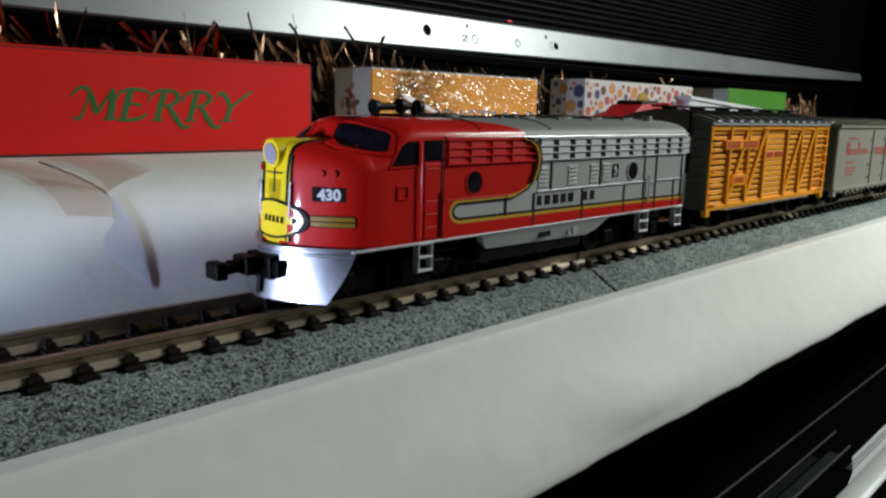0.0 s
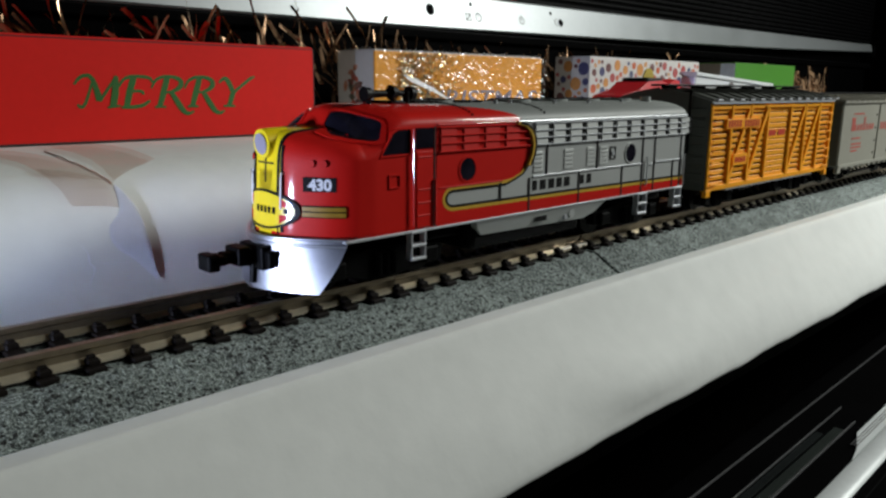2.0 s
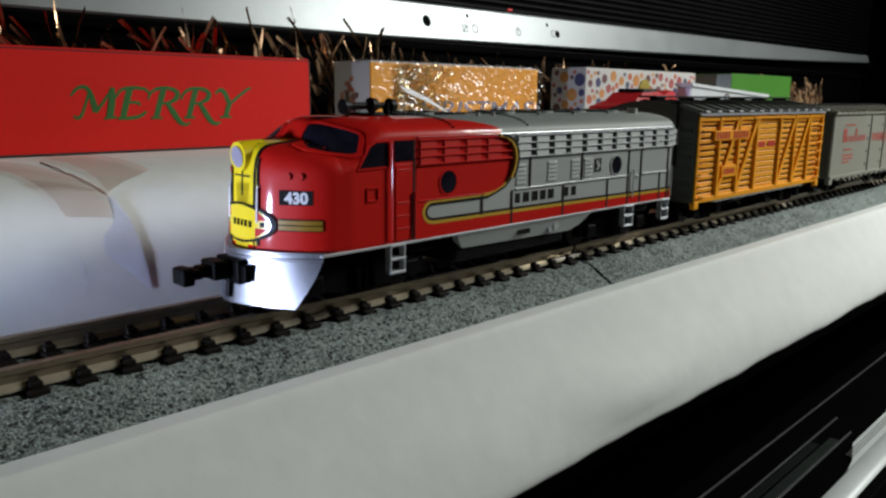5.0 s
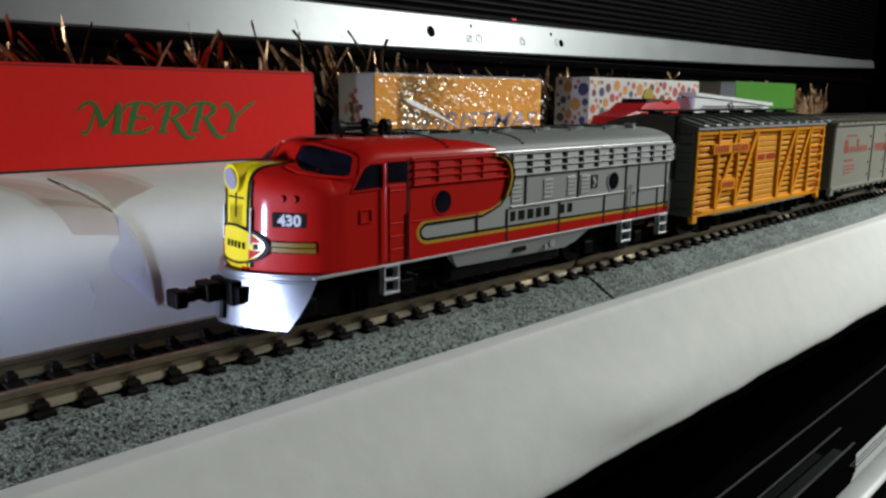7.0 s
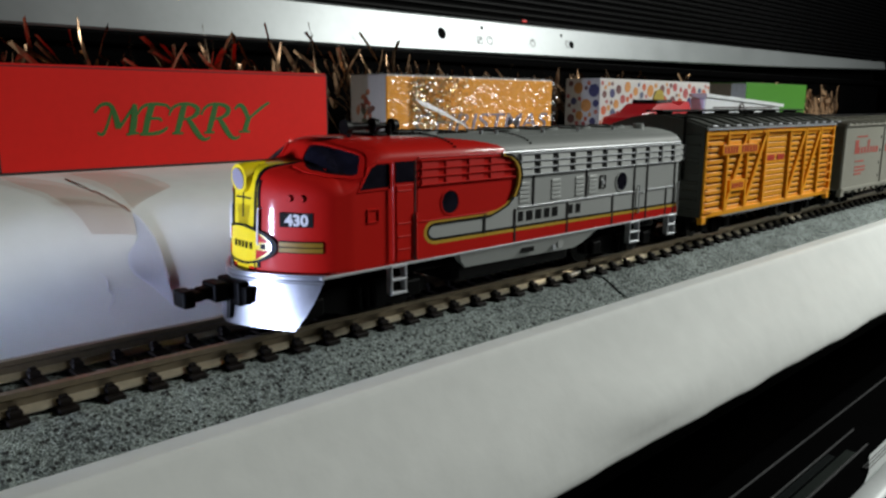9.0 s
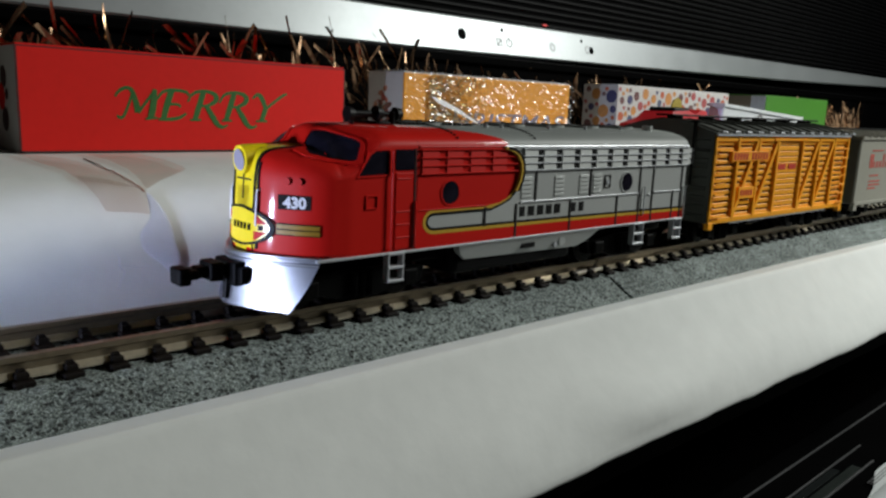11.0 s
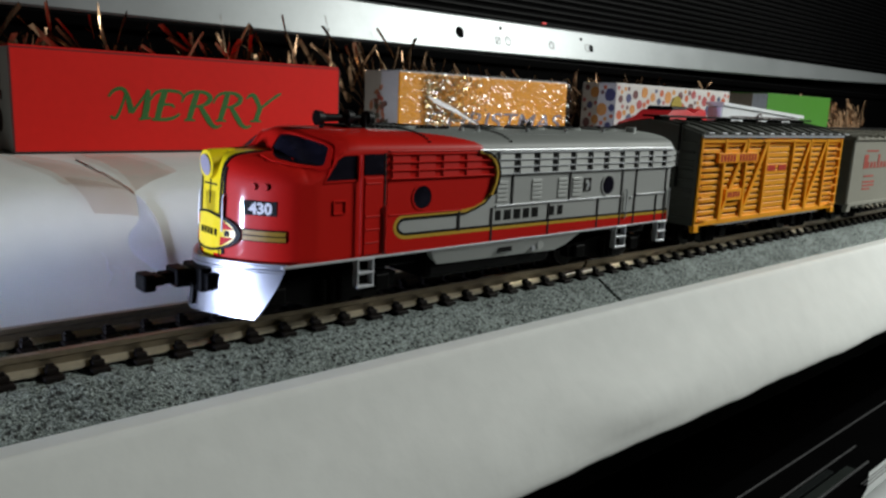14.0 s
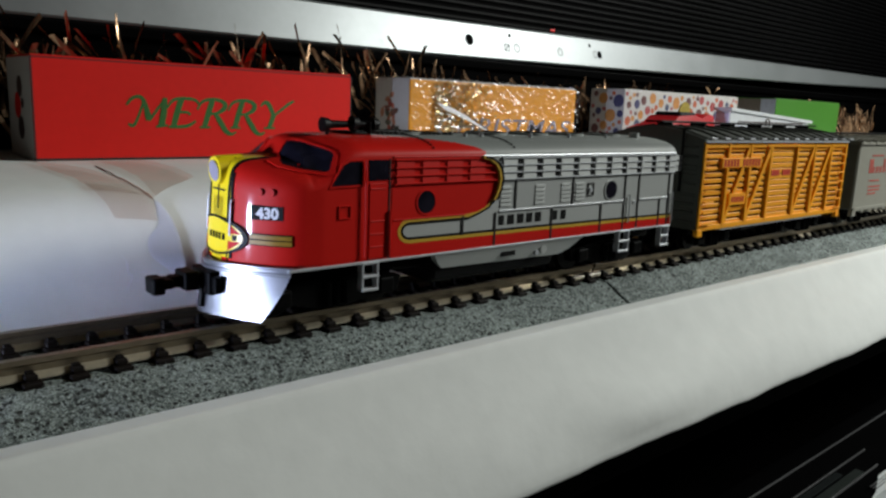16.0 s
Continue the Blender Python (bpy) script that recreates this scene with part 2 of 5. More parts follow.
def ribbon(path, width, y0, y1, bm=None, closed=False):
    """A stripe of even width along a path in x and z, from y0 to y1."""
    one = bm or bmesh.new()
    pts = [Vector(p) for p in path]
    n = len(pts)
    rings = []
    for i, p in enumerate(pts):
        a = pts[i - 1] if (i or closed) else p
        b = pts[(i + 1) % n] if (i < n - 1 or closed) else p
        d = (b - a).normalized()
        o = Vector((-d.y, d.x)) * width / 2
        rings.append([one.verts.new((q.x, y, q.y)) for q, y in ((p - o, y0), (p + o, y0), (p + o, y1), (p - o, y1))])
    for i in range(n if closed else n - 1):
        r, s = rings[i], rings[(i + 1) % n]
        for k in range(4):
            one.faces.new((r[k], r[(k + 1) % 4], s[(k + 1) % 4], s[k]))
    if not closed:
        one.faces.new(rings[0])
        one.faces.new(rings[-1][::-1])
    return one


def arc(cx, cz, rx, rz, a0, a1, n=12):
    return [(cx + rx * math.cos(radians(a0 + (a1 - a0) * i / n)), cz + rz * math.sin(radians(a0 + (a1 - a0) * i / n))) for i in range(n + 1)]


def loft(rings, caps=True):
    bm = bmesh.new()
    vs = [[bm.verts.new(p) for p in r] for r in rings]
    n = len(rings[0])
    for a, b in zip(vs, vs[1:]):
        for i in range(n):
            bm.faces.new((a[i], a[(i + 1) % n], b[(i + 1) % n], b[i]))
    if caps:
        bm.faces.new(vs[0][::-1])
        bm.faces.new(vs[-1])
    return bm


def lettering(name, text, size, depth, material, parent, at, width, shear=0.0, bold=0.0):
    """Words in the built-in font, standing on a face that looks to -y, fitted to a width."""
    cu = bpy.data.curves.new(name, "FONT")
    cu.body, cu.size, cu.shear, cu.offset, cu.extrude = text, size, shear, bold, depth
    tmp = new(name, cu)
    bpy.context.view_layer.update()
    me = bpy.data.meshes.new_from_object(tmp.evaluated_get(bpy.context.evaluated_depsgraph_get()))
    bpy.data.objects.remove(tmp)
    xs = [v.co.x for v in me.vertices]
    k = width / (max(xs) - min(xs))
    for v in me.vertices:
        v.co = Vector(((v.co.x - min(xs)) * k, -v.co.z, v.co.y)) * U
    me.materials.clear()
    me.materials.append(material)
    ob = new(name, me)
    ob.parent = parent
    ob.matrix_local = Matrix.Translation(Vector(at) * U)
    return ob

# ---- the room ----
rng = random.Random(7)


def slab(name, x0, x1, y0, y1, z0, z1, material, label, category, bevel=0.0):
    return solo(name, box(x0, x1, y0, y1, z0, z1, bevel), material, label, category, kind="structure")


slab("floor", -640, 940, -760, 380, -ZO - 40, -ZO, FLOOR, "dark brown floor of the room", "floor")
slab("ceiling", -640, 940, -760, 380, 640, 680, WALL, "dim plain ceiling", "ceiling")
slab("wall_north", -640, 940, 340, 380, -ZO, 640, WALL, "dim brown wall behind the desk", "wall")
slab("wall_south", -640, 940, -760, -720, -ZO, 640, WALL, "dim brown wall", "wall")
slab("wall_west", -640, -600, -720, 340, -ZO, 640, WALL, "dim brown wall", "wall")
slab("wall_east", 900, 940, -720, 340, -ZO, 640, WALL, "dim brown wall", "wall")

desk = thing("desk", 150, 60, -ZO, "dark desk that carries the railway", "desk")
part("desktop", box(-650, 650, -50, 240, ZO - 52, ZO - 34, 2), DESK, desk)
part("lower_shelf", box(-650, 650, -170, 240, ZO - 112, ZO - 92, 2), DESK, desk, "dark lower shelf")
for lx in (-630, 590):
    for ly in (-160, 190):
        part("leg", box(lx, lx + 40, ly, ly + 40, 0, ZO - 112, 2), DESK, desk)
    part("upright", box(lx, lx + 40, -45, 230, ZO - 92, ZO - 52, 1), DESK, desk)

# the paper-covered step: one sheet from the front edge, under the track and up over the ledge behind
PROFILE = [(-27.6, -21.3), (-27.7, -20.9), (-27.6, -20.2), (-27.0, -18.9), (-25.9, -17.2), (-24.6, -15.3), (-23.2, -13.3), (-21.8, -11.4), (-20.4, -9.5), (-19.2, -7.9), (-18.3, -6.6), (-17.6, -5.45), (-17.1, -4.85), (-16.8, -4.72), (-16.5, -4.72), (-13.4, -5.22), (-13.2, -5.25), (-11.8, -5.8), (-6, -5.8), (4, -5.8), (9, -5.6), (12.5, -4.6),
           (16, -2.6), (19.5, 0.2), (22.8, 3.1), (26, 6.6), (29.3, 9.4), (33, 11.2), (38, 12.4), (46, 13.1), (60, 13.3), (95, 13.3)]


def paper_sheet(x0, x1, step, thick):
    bm = bmesh.new()
    top, low = [], []
    n = int((x1 - x0) / step)
    for i in range(n + 1):
        x = x0 + (x1 - x0) * i / n
        a, b = [], []
        for j, (y, z) in enumerate(PROFILE):
            w = noise.noise(Vector((x * 0.02, y * 0.05, 3.1)))
            w2 = noise.noise(Vector((x * 0.09, y * 0.03, 8.4)))
            lift = 0.0
            pull = 0.0
            if y < -17.5:
                hang = min(1.0, (-17.5 - y) / 10)
                w3 = noise.noise(Vector((x * 0.045, y * 0.11 + x * 0.02, 5.7)))
                lift = (0.3 * w + 0.2 * w2) * hang
                belly = math.sin(math.pi * min(1.0, max(0.0, (hang - 0.4) / 0.6)))
                pull = (0.28 * w3 + 0.1 * w2) * hang - 1.7 * belly * (0.2 + 0.8 * math.exp(-((x - 52) / 36) ** 2)) * (0.8 + 0.8 * w3)
            elif 15 < y < 50:
                lift = 0.5 * w + 0.2 * w2
            edge = 0.25 * noise.noise(Vector((x * 0.35, 0.0, 4.2))) if j < 3 else 0.0
            a.append(bm.verts.new((x, y + pull, z + lift + edge)))
            b.append(bm.verts.new((x, y + pull + (thick if y < -17 else 0.0), z + lift + edge - thick)))
        top.append(a)
        low.append(b)
    for i in range(n):
        for j in range(len(PROFILE) - 1):
            bm.faces.new((top[i][j], top[i + 1][j], top[i + 1][j + 1], top[i][j + 1]))
            bm.faces.new((low[i][j], low[i][j + 1], low[i + 1][j + 1], low[i + 1][j]))
        bm.faces.new((top[i][0], low[i][0], low[i + 1][0], top[i + 1][0]))
        m = len(PROFILE) - 1
        bm.faces.new((top[i][m], top[i + 1][m], low[i + 1][m], low[i][m]))
    return bm


solo("paper_sheet", paper_sheet(-190, 460, 3.0, 0.25), PAPER, "creased white paper sheet draped over a ledge and shelf edge", "paper", smooth=60)
riser = [(-16.4, -34), (-16.4, -6.9), (-15.2, -6.3), (10, -6.3), (17, -3.4), (23, 2.2), (29.4, 8.2), (38, 11.4), (60, 12.6), (95, 12.6), (95, -34)]
solo("riser_block", prism(riser, "x", -188, 458), DESK, "stepped dark riser hidden under the white paper", "riser")


def on_slope(y):
    for (a, za), (b, zb) in zip(PROFILE, PROFILE[1:]):
        if a <= y <= b:
            return za + (zb - za) * (y - a) / (b - a)
    return 13.3


def relief(x, y):
    return 0.5 * noise.noise(Vector((x * 0.02, y * 0.05, 3.1))) + 0.2 * noise.noise(Vector((x * 0.09, y * 0.03, 8.4)))


def smooth_line(knots, n):
    """Evenly many points on a soft curve through knots."""
    fine_ = refine_line(knots, 8)
    return [fine_[min(len(fine_) - 1, round(i * (len(fine_) - 1) / n))] for i in range(n + 1)]


def refine_line(knots, k):
    out = []
    for i in range(len(knots) - 1):
        p0, p1, p2, p3 = (np.array(knots[max(0, min(len(knots) - 1, i + d))], float) for d in (-1, 0, 1, 2))
        out += [tuple(0.5 * (2 * p1 + (p2 - p0) * u + (2 * p0 - 5 * p1 + 4 * p2 - p3) * u * u + (3 * p1 - p0 - 3 * p2 + p3) * u ** 3)) for u in (q / k for q in range(k))]
    return out + [tuple(knots[-1])]


def torn_flap():
    """The curled tongue of torn paper on the slope behind the track: its free edge stands off the slope."""
    right = smooth_line([(4.6, 30.4), (5.7, 27.4), (5.9, 24.4), (5.5, 21.5), (4.4, 17.6)], 24)
    left = smooth_line([(4.5, 30.3), (3.6, 26.6), (1.3, 24.6), (1.0, 22.6), (2.8, 20.4), (4.3, 17.5)], 24)
    bm = bmesh.new()
    grid = []
    for i, (r, l) in enumerate(zip(right, left)):
        u = i / 24
        row = []
        for j in range(9):
            w = j / 8
            x, y = l[0] + (r[0] - l[0]) * w, l[1] + (r[1] - l[1]) * w
            off = 0.06 + 0.24 * w * math.sin(math.pi * min(1.0, 0.06 + 0.92 * u)) ** 0.8
            ragged = 0.1 * noise.noise(Vector((u * 14, w * 2, 2)))
            row.append(bm.verts.new((x - 0.35 * off + ragged * w, y - 0.55 * off, on_slope(y) + relief(x, y) + 0.12 + 0.62 * off)))
        grid.append(row)
    for i in range(24):
        for j in range(8):
            bm.faces.new((grid[i][j], grid[i + 1][j], grid[i + 1][j + 1], grid[i][j + 1]))
    bmesh.ops.solidify(bm, geom=bm.faces[:], thickness=0.22)
    return bm


solo("torn_paper_flap", torn_flap(), TORN, "curled torn flap of white paper with a ragged lit edge", "paper", smooth=60)


def torn_lip(knots, wide, high):
    """A raised torn edge: a thin curled lip of paper along a line on the slope."""
    pts = refine_line(knots, 6)
    bm = bmesh.new()
    prev = None
    for i, (x, y) in enumerate(pts):
        u = i / (len(pts) - 1)
        k = math.sin(math.pi * min(1, 0.05 + 0.9 * u)) * (0.7 + 0.5 * noise.noise(Vector((u * 9, 1.0, 6))))
        z = on_slope(y) + relief(x, y)
        now = [bm.verts.new(p) for p in ((x - wide * k, y, z + 0.06), (x - 0.2 * wide * k, y - 0.05 * k, z + 0.06 + 0.6 * high * k), (x + 0.1 * k, y - 0.03 * k, z + 0.07 + high * k))]
        if prev:
            for q in range(2):
                bm.faces.new((prev[q], now[q], now[q + 1], prev[q + 1]))
        prev = now
    bmesh.ops.solidify(bm, geom=bm.faces[:], thickness=0.05)
    return bm


solo("torn_paper_flap", torn_lip([(-3.1, 23.3), (-2.6, 22.2), (-2.9, 21.0), (-2.6, 20.2), (-3.6, 19.0), (-4.0, 18.2)], 0.12, 0.05), TORN, "small torn lip of white paper", "paper", smooth=60)
solo("torn_paper_flap", torn_lip([(-2.4, 21.2), (-0.8, 20.6), (1.0, 20.5), (2.9, 20.3)], 0.08, 0.03), TORN, "straight torn edge of white paper", "paper", smooth=60)


def tape_piece(corners, lift, n=8):
    """A strip of film lying on the slope; corners in x and y."""
    bm = bmesh.new()
    rows = []
    (ax, ay), (bx, by), (cx, cy), (dx, dy) = corners
    for i in range(n + 1):
        u = i / n
        row = []
        for j in range(n + 1):
            w = j / n
            x = (ax * (1 - u) + bx * u) * (1 - w) + (dx * (1 - u) + cx * u) * w
            y = (ay * (1 - u) + by * u) * (1 - w) + (dy * (1 - u) + cy * u) * w
            wv = noise.noise(Vector((x * 0.02, y * 0.05, 3.1)))
            wv2 = noise.noise(Vector((x * 0.09, y * 0.03, 8.4)))
            row.append(bm.verts.new((x, y, on_slope(y) + 0.5 * wv + 0.2 * wv2 + lift + 0.12 * noise.noise(Vector((x * 0.3, y * 0.3, 5))))))
        rows.append(row)
    for i in range(n):
        for j in range(n):
            bm.faces.new((rows[i][j], rows[i + 1][j], rows[i + 1][j + 1], rows[i][j + 1]))
    return bm


for corners, lift in (([(-6.2, 64), (-6.0, 46), (-3.8, 33.2), (4.4, 31.0)], 0.45), ([(4.6, 62), (4.7, 30.8), (13.4, 36.8), (13.4, 60)], 0.5), ([(-4.2, 35.5), (-2.4, 27.2), (3.4, 26.4), (4.4, 30.6)], 0.62)):
    solo("adhesive_tape", tape_piece(corners, lift), TAPE, "translucent tape stuck on the white paper, tinted for the red box's reflection", "tape", smooth=60, group="tape pieces")
line = [(3.0, 54), (2.2, 46), (2.2, 39.4), (2.9, 35.5), (3.5, 33.2), (4.2, 31.4), (4.4, 30.7)]
fine = [(a[0] + (c[0] - a[0]) * q / 4, a[1] + (c[1] - a[1]) * q / 4) for a, c in zip(line, line[1:]) for q in range(4)]
lifted = [(x, y, on_slope(y) + 0.5 * noise.noise(Vector((x * 0.02, y * 0.05, 3.1))) + 0.2 * noise.noise(Vector((x * 0.09, y * 0.03, 8.4))) + 0.12 + 0.1 * math.sin(3 * y)) for x, y in fine]
# thin brown rod added to draw the dark crease line by the tape
solo("thread", tube(lifted, 0.09, 6), mat("brown_crease", (0.3, 0.13, 0.07), 0.7), "thin brown rod drawn for a dark crease line in the white paper", "thread")
# ---- the television behind ----
tv = thing("television", 150, 92, 13.3, "black television with a brushed silver lower bezel", "television")
part("inner_body", box(-500, 378, 6.6, 50, 27.6, 38.3, 0.5), TV_BLACK, tv)
part("foot", box(-500, 384, 6, 60, 0, 6, 1), TV_BLACK, tv)
part("lower_body", box(-500, 378, 2.5, 50, 6, 27.6, 1.2), TV_BLACK, tv)
part("bezel_underside", box(-500, 382, 0.9, 40, 24.6, 27.45, 0.4), TV_BLACK, tv)
part("lower_trim", box(-500, 382, 0.75, 1.2, 26.9, 27.15, 0.05), TV_RIB, tv, "thin grey line under the bezel")


def bezel_ring(x):
    """Section of the bezel: its lower edge sweeps up towards the far end."""
    d = max(0.0, x + 45)
    zb, zt = 28.0 + 0.0105 * d + 0.000018 * d * d, 37.9 + 0.0042 * d
    yb, yt = (zb - 27.9) * 0.26, (zt - 27.9) * 0.26
    return [(x, y, z) for y, z in ((yb + 0.35, zb - 0.5), (yb, zb), (yt, zt), (yt + 0.6, zt + 0.6), (6.4, zt + 0.7), (6.4, zb - 0.5))]


bezel = part("bezel", loft([bezel_ring(x) for x in [-500, -200, -45] + [-45 + 21.5 * k for k in range(1, 21)]]), BEZEL, tv, "brushed silver bezel strip", smooth=30)
part("end_cap", box(385, 388.5, 0.8, 30, 31.4, 39.6, 0.8), TV_BLACK, tv)
part("screen_body", box(-500, 385, 4, 42, 38.4, 330, 1.5), TV_BLACK, tv)
rib = mesh_of(box(-499, 384, -0.5, 0.5, -0.55, 0.55, 0.25, seg=1), TV_RIB, "rib")
for k in range(26):
    part("rib", None, None, tv, at=(0, 3.8, 39.6 + 2.2 * k), me=rib)


def slanted(bm):
    for v in bm.verts:
        v.co.y += (v.co.z - 27.9) * 0.26
    return bm


for hx, r in ((-24.6, 1.7), (39.8, 1.3)):
    hole = rod((hx, 0.3, 33.15), (hx, -0.06, 33.15), r, 20)
    part("hole", slanted(hole), TV_BLACK, bezel, "round black hole in the bezel")
for hx in (-6.4, 34.6):
    part("pin_hole", slanted(rod((hx, 0.3, 36.0), (hx, -0.06, 36.0), 0.6, 12)), TV_BLACK, bezel)
ic = bmesh.new()
ribbon([(-9.3, 31), (-9.3, 33), (-7.1, 33), (-7.1, 31)], 0.42, -0.05, 0.2, ic, True)
ribbon([(-9.3, 31), (-7.1, 33)], 0.4, -0.05, 0.2, ic)
part("icon", slanted(ic), ICON, bezel)
ic = ribbon(arc(-3.6, 32.2, 1.3, 1.3, 0, 360, 16)[:-1], 0.4, -0.05, 0.2, None, True)
ribbon([(-3.6, 32.2), (-3.6, 33)], 0.4, -0.05, 0.2, ic)
part("icon", slanted(ic), ICON, bezel)
ic = ribbon(arc(18.0, 32.6, 1.2, 1.2, 120, 420, 14), 0.4, -0.05, 0.2)
ribbon([(18.0, 32.8), (18.0, 34.2)], 0.4, -0.05, 0.2, ic)
part("icon", slanted(ic), ICON, bezel)
part("icon", slanted(ribbon(arc(37.6, 33.2, 1.2, 1.2, 60, 300, 10), 0.4, -0.05, 0.2)), ICON, bezel)
part("standby_led", box(14.5, 16.8, 3.0, 4.2, 39.3, 40.0, 0.2), LED_RED, tv, "small red standby light")

# ---- black deck in front, with a silver bar ----
deck = thing("hifi_deck", 0, 0, -92, "black glossy deck with thin trim lines and a silver bar", "deck", rz=0.63)
part("body", box(-180, 440, -74, -9, 0, 33.6, 0.6), TV_BLACK, deck)
TRIM = mat("grey_trim_line", (0.11, 0.11, 0.112), 0.35, metal=0.4)
for ty, tx, th in ((-14.7, 430, 0.14), (-20.9, 170, 0.13), (-26.4, 163, 0.17)):
    part("trim_line", box(-170, tx, ty - th, ty + th, 33.3, 34.0, 0.04), TRIM, deck, "thin bright trim line")
# green-grey base colours stand in for dim reflections on the glossy surface
part("glossy_strip", box(-170, 150, -23.2, -21.4, 33.4, 33.8, 0.1), mat("gloss_reflection_dark", (0.012, 0.014, 0.014), 0.12), deck, "glossy strip with a dim reflection put into its colour")
part("glossy_strip", box(-170, 156, -26.0, -23.8, 33.4, 33.8, 0.1), mat("gloss_reflection_grey", (0.02, 0.024, 0.022), 0.2), deck, "glossy strip with a green-grey reflection put into its colour")
bar = [(-32.8, 33.0), (-32.8, 34.1), (-33.1, 34.4), (-36.3, 34.4), (-37.2, 34.1), (-38.0, 33.4), (-38.4, 32.4), (-38.4, 31)]
part("silver_bar", prism(bar, "x", -170, 430), SILVER_BAR, deck, "satin silver rounded bar", smooth=50)
ledge_bm = prism([(140.2, -32.75), (146.4, -31.8), (155.6, -29.1), (430, -29.1), (430, -32.75)], "z", 33.3, 34.3)
part("silver_ledge", ledge_bm, SILVER_BAR, deck, "grooved silver ledge of the bar")
for k in range(3):
    part("bar_groove", box(147.5, 430, -31.5 + 0.62 * k, -31.28 + 0.62 * k, 34.2, 34.42), TRIM, deck)
part("front_lip", box(-170, 430, -40.2, -38.9, 31, 33.9, 0.3), TV_BLACK, deck)

# ---- presents on the ledge ----


def gift_box(name, x0, x1, y0, y1, z1, label, front, side, top):
    b = thing(name, x0, y0, 13.45, label, "gift box")
    w, d, h = x1 - x0, y1 - y0, z1 - 13.45
    part("front_panel", box(0, w, 0, 0.6, 0, h, 0.18), front, b)
    part("back_panel", box(0, w, d - 0.6, d, 0, h, 0.15), side, b)
    part("side_panel", box(0, 0.6, 0.62, d - 0.62, 0, h, 0.15), side, b)
    part("side_panel", box(w - 0.6, w, 0.62, d - 0.62, 0, h, 0.15), side, b)
    part("lid", box(0.1, w - 0.1, 0.3, d - 0.1, h - 0.05, h + 0.35, 0.15), top, b)
    return b, w, d, h


merry, w, d, h = gift_box("gift_box", -3.9, 63.4, 65.3, 84, 31.8, "long red card gift box with green lettering", CARD_RED, CARD_WHITE, CARD_RED)
for a in ((0.0, 0.25, 0, h), (w - 0.25, w, 0, h)):
    part("edge_line", box(a[0], a[1], -0.05, 0.2, a[2], a[3]), EDGE_DARK, merry)
part("edge_line", box(0, w, -0.05, 0.2, 0, 0.35), EDGE_DARK, merry)
part("edge_line", box(0, w, -0.04, 0.2, h - 0.2, h), EDGE_DARK, merry)
GLYPHS = {
    "M": (1.02, [[(0.02, 0.1, .05), (0.1, 0, .08), (0.2, 0.04, .06), (0.3, 0.95, .05)], [(-0.1, 0.72, .04), (-0.02, 0.95, .07), (0.12, 1.03, .08), (0.28, 1.0, .09), (0.5, 0.22, .15)],
                 [(0.5, 0.2, .06), (0.82, 1.0, .06)], [(0.8, 1.0, .1), (0.84, 0.5, .16), (0.82, 0.02, .14)], [(0.7, 0.0, .05), (0.98, 0.05, .05)]]),
    "E": (0.8, [[(0.2, 1.0, .14), (0.14, 0.5, .15), (0.12, 0.02, .13)], [(-0.12, 0.66, .04), (-0.06, 0.9, .06), (0.1, 1.02, .08), (0.6, 1.0, .07), (0.66, 0.82, .05)],
                [(0.16, 0.52, .06), (0.46, 0.54, .06), (0.48, 0.42, .05)], [(0.0, 0.0, .06), (0.5, 0.0, .09), (0.66, 0.22, .05)]]),
    "R": (0.84, [[(0.22, 1.0, .13), (0.17, 0.5, .15), (0.12, 0.0, .12)], [(-0.14, 0.62, .04), (-0.1, 0.88, .06), (0.08, 1.02, .08), (0.4, 1.02, .07), (0.62, 0.86, .13), (0.58, 0.64, .12), (0.4, 0.5, .06), (0.2, 0.48, .05)],
                 [(0.36, 0.5, .1), (0.58, 0.12, .15), (0.76, -0.2, .12), (0.92, -0.27, .07), (1.02, -0.16, .04)], [(0.0, 0.0, .05), (0.28, 0.0, .05)]]),
    "Y": (0.9, [[(-0.08, 0.82, .04), (0.02, 1.0, .09), (0.16, 0.95, .13), (0.36, 0.48, .12)], [(0.92, 1.06, .05), (0.8, 1.0, .08), (0.36, 0.46, .06)], [(0.36, 0.5, .13), (0.3, 0.02, .12)], [(0.14, 0.0, .05), (0.46, 0.0, .05)]]),
}


def stroke(pts, k, y1, bm):
    """A brush stroke of changing width; points carry x, z and width."""
    rings = []
    for i, (x, z, wd) in enumerate(pts):
        a, b = pts[max(0, i - 1)], pts[min(len(pts) - 1, i + 1)]
        d = Vector((b[0] - a[0], b[1] - a[1])).normalized() * wd * 0.5
        rings.append([bm.verts.new(p) for p in ((x - d.y, 0.1, z + d.x), (x - d.y, y1, z + d.x), (x + d.y, y1, z - d.x), (x + d.y, 0.1, z - d.x))])
    for r, s in zip(rings, rings[1:]):
        for q in range(4):
            bm.faces.new((r[q], r[(q + 1) % 4], s[(q + 1) % 4], s[q]))
    bm.faces.new(rings[0])
    bm.faces.new(rings[-1][::-1])


pen = 0.0
lx0, lz0, cap, wide_k = 16.2, 6.3, 5.6, 7.9
